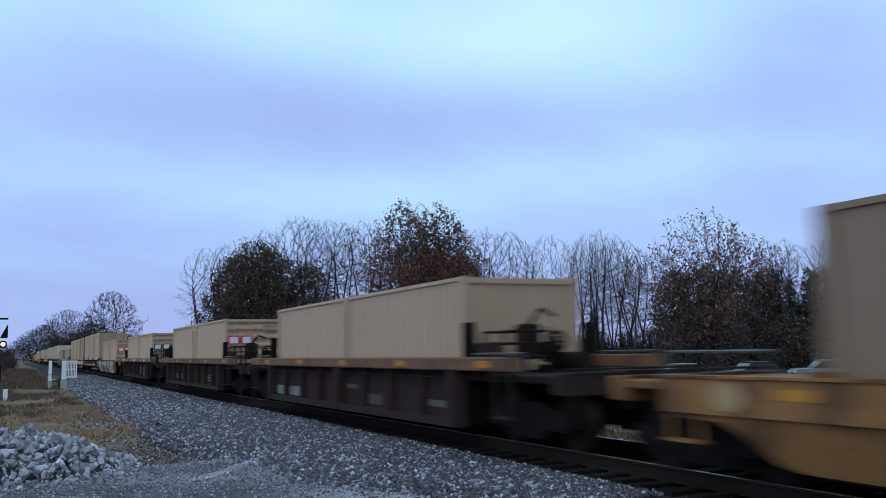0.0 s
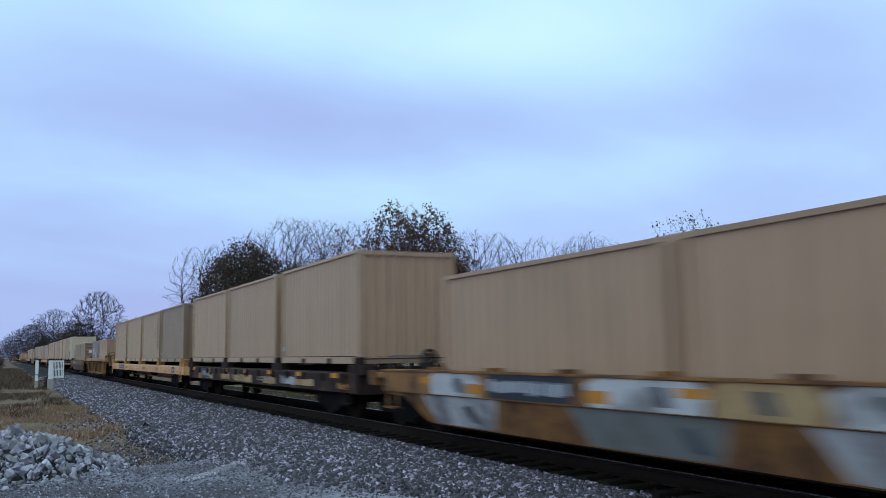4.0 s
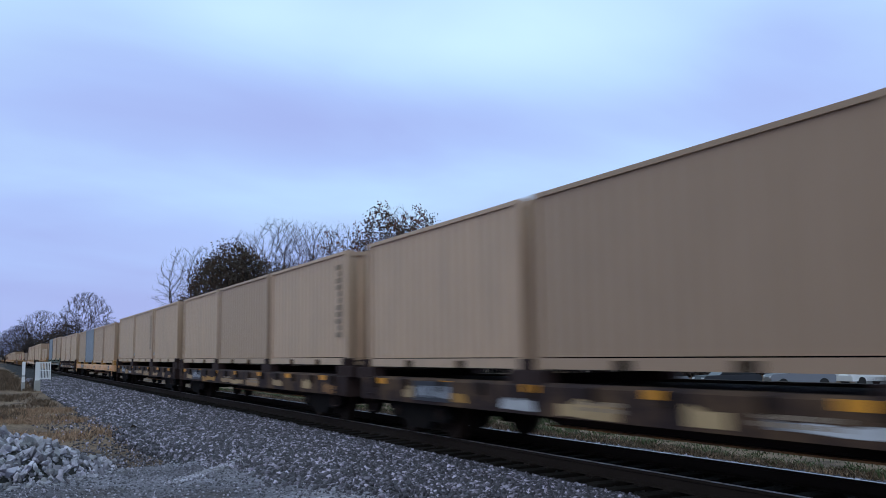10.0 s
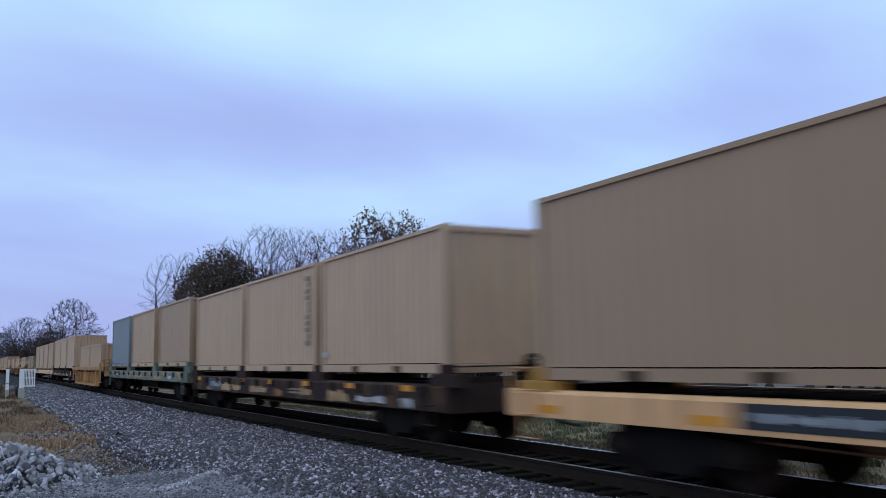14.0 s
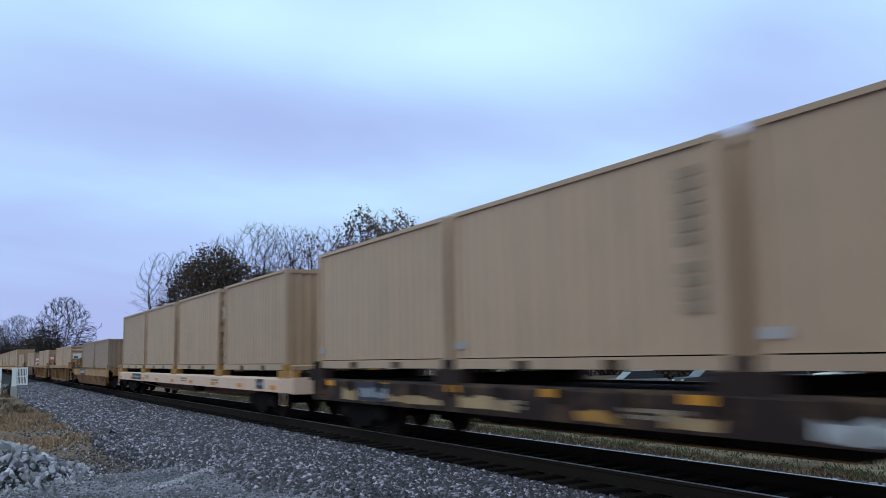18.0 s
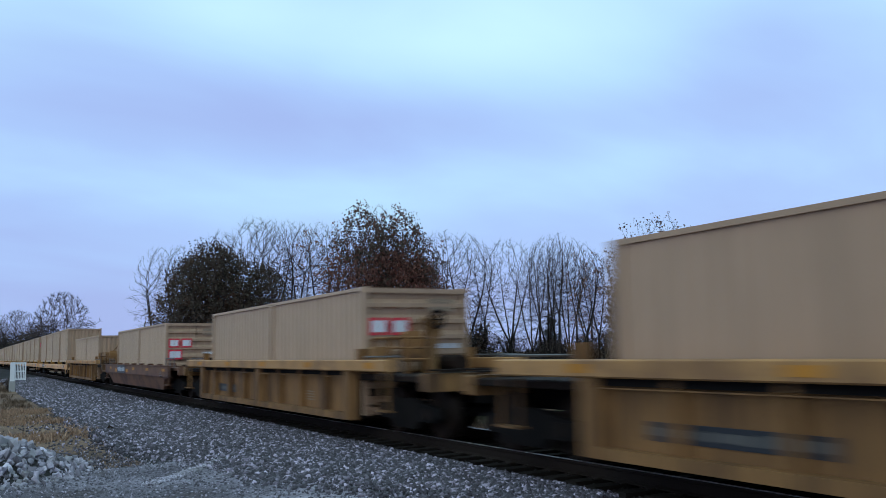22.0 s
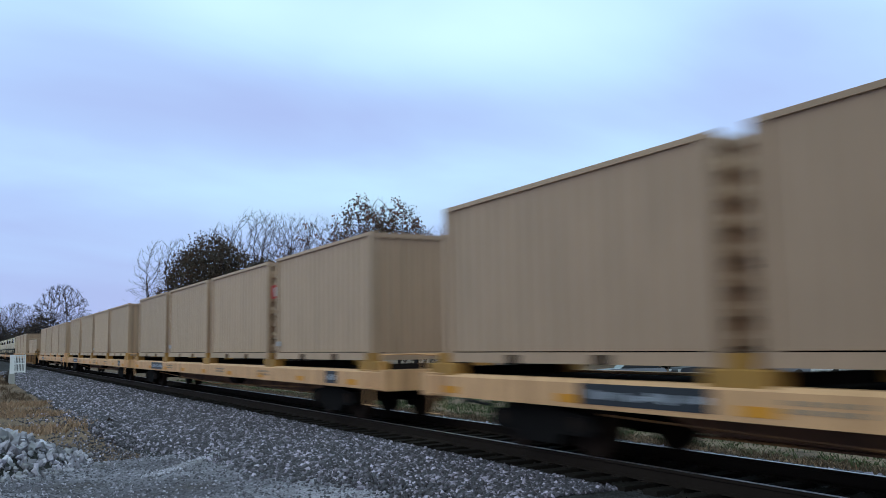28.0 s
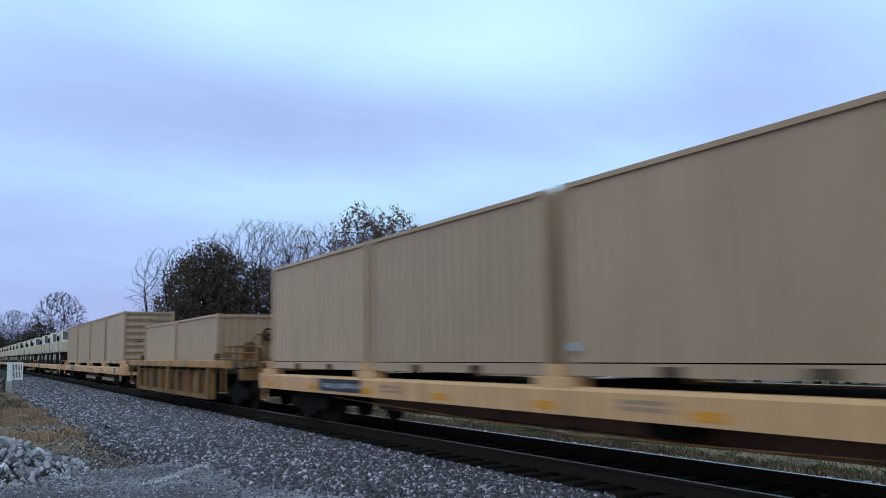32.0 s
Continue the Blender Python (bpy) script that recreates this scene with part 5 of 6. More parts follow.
def army_truck():
    """A tan cargo truck as carried on the last flat cars."""
    t = thing("cargo_truck", "light tan six-wheeled cargo truck chained on a flat car", "truck", "trucks on the train")
    mat = M["pale"]
    part("chassis", Shape().box(-0.45, 0.45, -3.6, 3.6, 0.75, 1.0), M["black"], t)
    cab = [(-3.5, 1.0), (-1.5, 1.0), (-1.5, 2.75), (-2.75, 2.75), (-3.15, 1.95), (-3.5, 1.85)]
    part("cab", Shape().prism_x(cab, -1.18, 1.18), mat, t)
    for sx in (-1, 1):
        part("side_window", Shape().box(sx * 1.19 - 0.01, sx * 1.19 + 0.01, -2.7, -1.75, 1.95, 2.5), M["glass"], t)
        part("mirror", Shape().box(sx * 1.4 - 0.1, sx * 1.4 + 0.1, -2.95, -2.9, 1.9, 2.3), M["black"], t)
    part("windscreen", Shape().add([(-1.05, -3.13, 2.02), (1.05, -3.13, 2.02), (1.05, -2.79, 2.7), (-1.05, -2.79, 2.7)], [(0, 1, 2, 3)]), M["glass"], t)
    part("bumper", Shape().box(-1.2, 1.2, -3.75, -3.5, 0.75, 1.05, 0.02), M["black"], t)
    part("cargo_bed", Shape().box(-1.2, 1.2, -1.3, 3.6, 1.05, 1.25).box(-1.2, -1.15, -1.3, 3.6, 1.25, 1.9).box(1.15, 1.2, -1.3, 3.6, 1.25, 1.9).box(-1.2, 1.2, 3.55, 3.6, 1.25, 1.9).box(-1.2, 1.2, -1.3, -1.25, 1.25, 2.3), mat, t)
    cover = [(-1.17, 1.6), (1.17, 1.6), (1.17, 2.5), (0.8, 2.85), (-0.8, 2.85), (-1.17, 2.5)]
    part("crate_load", Shape().prism_y(cover, -1.2, 1.4), mat, t)
    for y in (-2.6, 1.2, 2.5):
        for sx in (-1, 1):
            w = part("wheel", Shape().tube((sx * 0.85, y, 0.62), (sx * 1.2, y, 0.62), 0.6, 0.6, 20), M["rubber"], t)
            part("hub", Shape().tube((sx * 1.19, y, 0.62), (sx * 1.23, y, 0.62), 0.28, 0.2, 12), mat, w)
    return t


def put_trucks(y_far, n):
    mid = y_far - 13.6
    place(("f", "trucks"), lambda: flat_car(13.4, "flatyellow", [-11, -6, 0, 6, 11], (), 9, "long", "long faded yellow flat car carrying trucks"), mid)
    for k in range(n):
        place(("t", 1), army_truck, y_far - 5.0 - k * 8.6, 1.03)


for i in range(9):
    put_trucks(702 + i * 28.6, 3)

# ---- trees and hedges ----


def grow(seed, tall, crown, low, fork, stems, count, tips_per, rise):
    """A branching skeleton: a trunk, leaders from the fork on, and boughs that fill an uneven egg-shaped crown from low to tall.
    Gives points, each one's parent and radius, and the fine twigs as (from, to) pairs."""
    rng = np.random.default_rng(seed)
    ph = rng.uniform(0, 6.28, 6)
    f = rng.uniform(0, 1, count) ** 0.85
    a = rng.uniform(0, 6.28, count)
    mid = 0.45
    prof = np.sqrt(np.clip(1 - np.where(f > mid, (f - mid) / (1 - mid), (mid - f) / mid * 0.88) ** 2, 0, 1))
    lump = 0.82 + 0.12 * np.sin(2 * a + ph[0] + 5 * f) + 0.10 * np.sin(3 * a + ph[1] - 9 * f) + 0.10 * np.sin(5 * a + ph[2] + 13 * f)
    r = crown * prof * lump * rng.uniform(0, 1, count) ** 0.5
    goal = np.stack([r * np.cos(a), r * np.sin(a), low + (tall - low) * f], 1)
    step = (tall - low) / 46
    pts, par, p, last = [], [], np.array([0.0, 0.0, -0.4]), -1
    while p[2] < fork:
        pts.append(p); par.append(last); last = len(pts) - 1
        p = p + (np.array([0, 0, 1.0]) + rng.normal(0, 0.05, 3)) * step
    split = last
    for k in range(stems):
        turn = ph[3] + 6.28 * k / stems + rng.uniform(-0.3, 0.3)
        out = np.array([math.cos(turn), math.sin(turn), 0.0]) * crown / (tall - fork) * (0.75 if stems > 1 else 0.1)
        p, last = pts[split], split
        while p[2] < fork + (tall - fork) * rng.uniform(0.62, 0.72):
            climb = (p[2] - fork) / (tall - fork)
            p = p + (np.array([0, 0, 1.0]) + out * (1.5 - 1.3 * climb) + rng.normal(0, 0.05, 3)) * step
            pts.append(p); par.append(last); last = len(pts) - 1
    near = np.full(count, 1e9)
    who = np.zeros(count, int)
    live = np.ones(count, bool)
    kids = collections.Counter()
    heart = np.array([0, 0, low + 0.4 * (tall - low)])
    fresh = list(range(len(pts)))
    for turn in range(66):
        q = np.array([pts[i] for i in fresh])
        d = np.linalg.norm(goal[:, None] - q[None], axis=2)
        k = d.argmin(1)
        dk = d[np.arange(count), k]
        closer = dk < near
        near[closer], who[closer] = dk[closer], np.array(fresh)[k[closer]]
        live &= near > step * 1.5
        drawn = np.nonzero(live & (near < step * (8 + turn * 0.3)))[0]
        if not len(drawn):
            break
        at = np.array(pts)
        v = goal[drawn] - at[who[drawn]]
        v /= np.linalg.norm(v, axis=1)[:, None]
        pull = np.zeros((len(pts), 3))
        np.add.at(pull, who[drawn], v)
        fresh = []
        for i in np.unique(who[drawn]):
            kids[i] += 1
            was = at[i] - at[par[i]] if par[i] >= 0 else np.array([0, 0, 1.0])
            was = was / np.linalg.norm(was)
            v = pull[i] / max(np.linalg.norm(pull[i]), 1e-6)
            if kids[i] > 3 or v @ was < -0.2:
                continue
            away = np.array([at[i][0], at[i][1], 0.0]) / crown
            v = v * 0.8 + was * 0.75 + away * 0.35 + np.array([0, 0, rise]) + rng.normal(0, 0.09, 3)
            rim = (at[i] - heart) / np.array([crown, crown, (tall - low) / 2])
            if np.linalg.norm(rim) > 0.60 and v @ (at[i] - heart) < 0.40 * np.linalg.norm(v) * np.linalg.norm(at[i] - heart):
                continue
            pts.append(at[i] + v / np.linalg.norm(v) * step); par.append(i); fresh.append(len(pts) - 1)
        if not fresh:
            break
    n = len(pts)
    load = np.zeros(n)
    for i in range(n - 1, -1, -1):
        load[i] = load[i] or 1.0
        if par[i] >= 0:
            load[par[i]] += load[i]
    rad = 0.008 * load ** 0.50
    pts = np.array(pts)
    twigs = []
    for i in np.nonzero(load < 9)[0]:
        along = pts[i] - pts[par[i]]
        along = along / np.linalg.norm(along)
        for _ in range(tips_per):
            away = np.array([pts[i][0], pts[i][1], 0.0]) / crown
            v = along * 0.9 + away * 0.35 + rng.normal(0, 0.42, 3) + np.array([0, 0, 0.3])
            v = v / np.linalg.norm(v)
            start = pts[par[i]] + (pts[i] - pts[par[i]]) * rng.uniform(0.2, 1.0)
            twigs.append((start, start + v * step * rng.uniform(1.0, 3.0)))
    return pts, par, rad, twigs


def leaf_mesh(twigs, share, per, size, near, seed, mat, low, lumps):
    """Clumps of small bent leaves round the twigs' ends; lumps makes whole boughs leafy and others bare."""
    rng = np.random.default_rng(seed)
    c = np.array([b for a, b in twigs])
    w = np.sin(c[:, 0] * 1.1 + seed) * np.sin(c[:, 1] * 1.1 + 2.0 * seed) + np.sin(c[:, 2] * 0.9 + c[:, 0] * 0.5 + 3.0 * seed)
    c = c[rng.uniform(0, 1, len(c)) < share * np.clip(1 + lumps * w, 0, 2)]
    c = np.repeat(c, per, 0) + rng.normal(0, near, (len(c) * per, 3))
    c = c[c[:, 2] > low]
    return leaf_quads(c, size, rng, mat)


def leaf_quads(c, size, rng, mat):
    n = len(c)
    u = rng.normal(size=(n, 3)); u /= np.linalg.norm(u, axis=1)[:, None]
    w = np.cross(u, rng.normal(size=(n, 3))); w /= np.linalg.norm(w, axis=1)[:, None]
    s = size * rng.uniform(0.5, 1.3, (n, 1))
    bend = np.cross(u, w) * s * 0.3
    v = np.stack([c - u * s, c - w * s * 0.6 + bend, c + u * s, c + w * s * 0.6 + bend], 1).reshape(-1, 3)
    return fast_mesh("leaves", v, np.arange(n * 4).reshape(n, 4), mat)


def tree(seed, tall, crown, low, fork, stems, count, tips_per, rise, leaves, label, group, twig=0.0065):
    t = thing("tree", label, "tree", group)
    pts, par, rad, twigs = grow(seed, tall, crown, low, fork, stems, count, tips_per, rise)
    wood, fine = Shape(), Shape()
    for i, p in enumerate(par):
        if p >= 0:
            (wood if rad[i] > 0.045 else fine).tube(pts[p], pts[i], rad[p] if rad[p] < rad[i] * 1.5 else rad[i] * 1.15, rad[i], 6 if rad[i] > 0.08 else 4 if rad[i] > 0.03 else 3, False)
    for a, b in twigs:
        d = Vector(b - a)
        u = d.orthogonal().normalized() * twig
        w = d.cross(u).normalized() * twig
        a, b = Vector(a), Vector(b)
        fine.add((a + u, a - u * 0.5 + w * 0.87, a - u * 0.5 - w * 0.87, b), ((0, 1, 3), (1, 2, 3), (2, 0, 3)))
    part("trunk", wood, M["bark"], t, smooth=True)
    part("crown", fine, M["twig"], t)
    for mat, share, per, size, near, under, lumps in leaves:
        part("foliage", leaf_mesh(twigs, share, per, size, near, seed, M[mat], under, lumps), None, t)
    return t


def bush(seed, tall, wide, stems, count, size, mats, label, cone=0.0):
    """A dense low tree: many stems from the ground and a thick uneven coat of leaves."""
    t = thing("tree", label, "tree", TREES)
    rng = np.random.default_rng(seed)
    wood = Shape()
    heads = []
    for k in range(stems):
        a, r = rng.uniform(0, 6.28), wide * 0.75 * rng.uniform(0, 1) ** 0.7
        h = tall * rng.uniform(0.55, 1.0) * (1 - cone * r / wide) * (1 - 0.35 * (r / wide) ** 2)
        x, y = r * math.cos(a), r * math.sin(a)
        top = (x * (1.15 - cone * 0.7), y * (1.15 - cone * 0.7), h)
        bend = (x * 0.8 + rng.normal(0, 0.2), y * 0.8 + rng.normal(0, 0.2), h * 0.5)
        wood.tube((x * 0.35, y * 0.35, -0.3), bend, 0.09, 0.055, 5, False).tube(bend, top, 0.055, 0.02, 4, False)
        for i in range(9):
            f = rng.uniform(0.12, 1.0)
            heads.append((x * (0.5 + 0.6 * f), y * (0.5 + 0.6 * f), h * f, 0.35 + 0.75 * (1 - f) * (1 - 0.3 * cone)))
            d = (heads[-1][0] + rng.normal(0, 0.8), heads[-1][1] + rng.normal(0, 0.8), heads[-1][2] + rng.uniform(0.2, 0.8))
            wood.tube(heads[-1][:3], d, 0.02, 0.008, 3, False)
    part("trunk", wood, M["bark"], t)
    heads = np.array(heads)
    for n, mat in enumerate(mats):
        pick = heads[rng.integers(0, len(heads), count // len(mats))]
        c = pick[:, :3] + rng.normal(0, 1, (len(pick), 3)) * pick[:, 3:] * 0.75
        c = c[c[:, 2] > 0.05]
        part("foliage", leaf_quads(c, size, rng, M[mat]), None, t)
    return t


TREES = "trees behind the railway line"
BARE = "leafless deciduous tree with fine dark twigs"
KINDS = {
    "bare1": lambda: tree(3, 15, 3.8, 3.6, 3.6, 2, 2300, 2, 0.16, (), "tall " + BARE, TREES),
    "bare2": lambda: tree(8, 15, 2.8, 4.0, 4.5, 2, 1700, 2, 0.25, (), "slender leafless tree with upright branches", TREES),
    "bare3": lambda: tree(21, 15, 4.8, 3.0, 3.0, 4, 3000, 2, 0.12, (), "spreading " + BARE, TREES),
    "bare4": lambda: tree(33, 15, 3.5, 2.8, 2.0, 3, 2400, 2, 0.2, (), "low-forked " + BARE, TREES),
    "thin": lambda: tree(31, 15, 2.1, 4.5, 6.0, 2, 1300, 2, 0.25, (), "thin bare sapling with a straight trunk", TREES),
    "round": lambda: tree(14, 13, 6.8, 0.9, 1.2, 6, 3200, 3, 0.10, (), "broad round-crowned leafless tree", TREES, 0.020),
    "sparse": lambda: tree(41, 15, 3.0, 3.6, 4.5, 2, 1800, 2, 0.18, (("leaf_brown", 0.06, 4, 0.13, 0.16, 4, 0.8),), "tall tree with a few withered brown leaves", TREES),
    "oak": lambda: tree(52, 15, 4.2, 2.5, 3.5, 3, 1500, 1, 0.14, (("leaf_red", 0.42, 8, 0.13, 0.24, 3, 1.0), ("leaf_dark", 0.36, 8, 0.13, 0.24, 2, -0.9)), "oak tree holding russet autumn leaves", TREES),
    "brown": lambda: tree(75, 14, 6.0, 2.6, 3.0, 5, 2200, 1, 0.08, (("leaf_brown", 0.36, 5, 0.12, 0.20, 3, 0.5),), "spreading oak tree with thin withered leaves", TREES),
    "dark": lambda: tree(63, 12, 4.3, 0.8, 1.5, 4, 1500, 1, 0.10, (("leaf_dark", 0.72, 8, 0.13, 0.28, 0.3, 0.3), ("leaf_dull", 0.35, 6, 0.13, 0.30, 0.3, -0.6)), "dense dark olive-brown leafy tree", TREES),
    "cedar": lambda: bush(66, 10, 2.6, 18, 11000, 0.15, ("leaf_cedar",), "dense blackish cedar tree", 0.75),
    "scrub": lambda: bush(84, 7, 3.6, 30, 7000, 0.14, ("leaf_scrub", "leaf_dull"), "tangled dark undergrowth thicket"),
    "brush": lambda: bush(91, 5, 3.2, 44, 1800, 0.12, ("leaf_scrub",), "thin leafless brush below the trees"),
}
GROWN = {}


def plant(kind, x, y, tall, turn, wide=1.0):
    base = {"round": 13, "dark": 12, "brown": 14, "scrub": 7, "cedar": 10, "brush": 5}.get(kind, 15)
    s = tall / base
    m = pose(x, y, float(height(np.float64(x), np.float64(y))) - 0.05, rz=turn) @ Matrix.Diagonal((s * wide, s * wide, s, 1))
    if kind in GROWN:
        old = GROWN[kind].scale
        return copy_thing(GROWN[kind], m @ Matrix.Diagonal((1 / old[0], 1 / old[1], 1 / old[2], 1)))
    ob = GROWN[kind] = KINDS[kind]()
    ob.matrix_basis = m
    return ob


for row in (
    ("round", 19.5, 215.9, 17.7, 120, 0.96),
    ("round", 14.8, 309.9, 17.8, 202, 1.00),
    ("bare3", 20.1, 324.4, 15.6, 46, 0.91),
    ("round", 12.9, 372.6, 16.2, 205, 1.01),
    ("round", 10.1, 418.8, 16.0, 148, 1.06),
    ("round", 6.6, 454.2, 15.0, 30, 0.94),
    ("round", 3.6, 489.5, 13.1, 274, 0.97),
    ("round", 0.2, 525.0, 11.5, 88, 1.07),
    ("scrub", 20.2, 279.7, 14.8, 134, 1.04),
    ("scrub", 27.0, 243.5, 9.5, 13, 1.17),
    ("scrub", 16.2, 304.5, 11.4, 133, 1.17),
    ("scrub", 13.4, 361.7, 12.0, 99, 1.03),
    ("bare4", 22.7, 121.4, 17.5, 148, 1.03),
    ("bare1", 25.7, 122.1, 18.1, 190, 0.92),
    ("dark", 25.6, 104.5, 16.0, 310, 0.92),
    ("dark", 28.0, 105.7, 15.2, 198, 0.95),
    ("dark", 24.1, 107.6, 14.7, 91, 0.90),
    ("bare3", 31.7, 123.3, 20.5, 143, 0.92),
    ("bare3", 33.6, 113.4, 21.0, 280, 1.07),
    ("bare1", 36.7, 116.3, 21.3, 3, 1.08),
    ("bare4", 36.9, 109.6, 20.4, 293, 1.04),
    ("sparse", 40.6, 114.5, 20.9, 159, 1.07),
    ("sparse", 41.3, 109.7, 20.4, 260, 0.94),
    ("thin", 42.1, 107.2, 19.7, 216, 1.02),
    ("dark", 32.6, 105.9, 13.7, 220, 0.94),
    ("oak", 42.3, 98.1, 20.4, 119, 0.86),
    ("sparse", 45.9, 100.6, 21.6, 22, 0.92),
    ("oak", 45.5, 94.3, 19.6, 236, 0.92),
    ("oak", 42.6, 93.8, 18.0, 143, 0.90),
    ("oak", 46.5, 92.0, 17.1, 331, 0.89),
    ("sparse", 41.8, 101.0, 17.0, 175, 0.93),
    ("dark", 50.5, 99.3, 14.6, 344, 0.89),
    ("bare3", 60.1, 109.6, 20.1, 211, 1.08),
    ("bare1", 62.2, 106.4, 19.4, 325, 1.03),
    ("thin", 65.4, 107.2, 18.3, 141, 0.94),
    ("bare3", 66.3, 102.3, 18.4, 223, 1.05),
    ("bare4", 71.1, 99.9, 18.6, 164, 1.03),
    ("thin", 75.0, 102.4, 19.8, 101, 1.08),
    ("thin", 73.6, 105.4, 18.8, 51, 1.07),
    ("bare2", 69.6, 96.4, 17.1, 117, 0.96),
    ("thin", 74.6, 98.3, 18.3, 298, 1.02),
    ("thin", 75.6, 95.9, 16.1, 121, 0.92),
    ("bare4", 73.7, 107.7, 18.2, 90, 0.96),
    ("bare4", 71.2, 95.5, 17.6, 13, 0.91),
    ("sparse", 67.3, 86.4, 15.9, 357, 0.92),
    ("sparse", 71.3, 89.1, 15.2, 146, 1.05),
    ("sparse", 69.8, 90.0, 14.2, 167, 0.90),
    ("brush", 60.2, 106.9, 6.1, 147, 1.11),
    ("sparse", 62.7, 105.0, 10.8, 78, 1.06),
    ("scrub", 63.3, 105.2, 7.2, 210, 1.18),
    ("brush", 68.7, 105.0, 5.6, 317, 1.19),
    ("brush", 71.5, 101.5, 5.1, 39, 1.10),
    ("brush", 73.3, 96.1, 5.3, 98, 1.24),
    ("brush", 69.4, 95.9, 4.6, 149, 1.07),
    ("brush", 72.8, 89.6, 5.8, 195, 1.17),
    ("brown", 64.2, 70.0, 16.4, 81, 0.97),
    ("brown", 71.9, 73.1, 15.2, 4, 0.97),
    ("sparse", 68.6, 81.5, 14.8, 232, 0.93),
    ("dark", 63.4, 73.4, 10.7, 185, 1.04),
    ("dark", 66.5, 72.9, 11.3, 292, 0.87),
    ("dark", 70.0, 72.4, 10.9, 106, 0.94),
    ("scrub", 61.8, 70.1, 6.9, 106, 1.01),
    ("scrub", 64.7, 68.7, 7.1, 31, 1.00),
    ("sparse", 85.8, 81.9, 16.0, 86, 1.02),
    ("sparse", 89.3, 82.4, 16.4, 76, 1.02),
    ("bare1", 89.4, 80.3, 15.5, 279, 1.00),
    ("cedar", 75.0, 70.9, 11.9, 127, 0.96),
    ("dark", 74.3, 72.5, 10.6, 18, 0.88),
    ("cedar", 78.3, 71.7, 10.9, 270, 0.96),
    ("cedar", 80.2, 70.6, 11.9, 209, 1.03),
    ("bare2", 98.9, 84.4, 17.1, 102, 1.00),
    ("bare4", 102.3, 84.9, 17.7, 123, 0.99),
    ("bare1", 100.3, 81.6, 16.2, 251, 0.91),
    ("bare3", 104.2, 82.1, 14.7, 215, 0.99),
    ("bare1", 112.0, 85.2, 13.6, 331, 1.08),
    ("bare3", 118.2, 86.7, 13.1, 110, 1.00),
    ("bare2", 125.9, 88.5, 13.0, 16, 0.91),
    ("bare3", 129.1, 87.1, 12.5, 129, 0.95),
    ("bare1", 137.1, 88.7, 12.8, 106, 1.05),
    ("dark", 82.8, 70.6, 11.0, 213, 1.02),
    ("cedar", 84.8, 69.7, 10.6, 72, 0.97),
    ("dark", 88.6, 70.1, 10.0, 161, 0.96),
    ("scrub", 94.6, 71.8, 9.2, 291, 1.08),
    ("scrub", 102.6, 74.7, 8.9, 334, 1.13),
    ("scrub", 107.7, 74.4, 8.7, 20, 1.10),
    ("scrub", 70.9, 70.2, 6.9, 47, 1.08),
    ("scrub", 74.7, 68.4, 6.6, 293, 1.19),
    ("scrub", 2.6, 61.6, 0.95, 30, 0.8),
    ("scrub", -2.4, 118.0, 2.6, 70, 1.2),
    ("scrub", -5.5, 140.0, 3.2, 200, 1.3),
    ("scrub", -1.2, 175.0, 3.0, 10, 1.3),
    ("scrub", -7.5, 240.0, 5.0, 110, 1.4),
    ("scrub", -3.5, 330.0, 7.0, 310, 1.5),
    ("cedar", 72.0, 100.5, 8.4, 60, 1.1),
    ("scrub", 42.7, 101.8, 7.1, 84, 1.06),
    ("brush", 40.3, 107.5, 7.0, 336, 1.14),
    ("scrub", 36.3, 107.1, 7.3, 328, 1.06),
):
    plant(*row)

# ---- beside the line ----


def rock_meshes():
    out = []
    for k in range(16):
        rng = random.Random(100 + k)
        bm = bmesh.new()
        sc = Vector((rng.uniform(0.8, 1.35), rng.uniform(0.65, 0.95), rng.uniform(0.45, 0.8)))
        for _ in range(10):
            p = Vector((rng.gauss(0, 1), rng.gauss(0, 1), rng.gauss(0, 1))).normalized() * rng.uniform(0.44, 0.62)
            bm.verts.new((p.x * sc.x, p.y * sc.y, p.z * sc.z))
        hull = bmesh.ops.convex_hull(bm, input=bm.verts)
        bmesh.ops.delete(bm, geom=[e for e in hull["geom_interior"] if isinstance(e, bmesh.types.BMVert)], context="VERTS")
        bmesh.ops.recalc_face_normals(bm, faces=bm.faces)
        me = bpy.data.meshes.new("rock")
        bm.to_mesh(me)
        bm.free()
        me.materials.append(M["rock"])
        out.append(me)
    return out


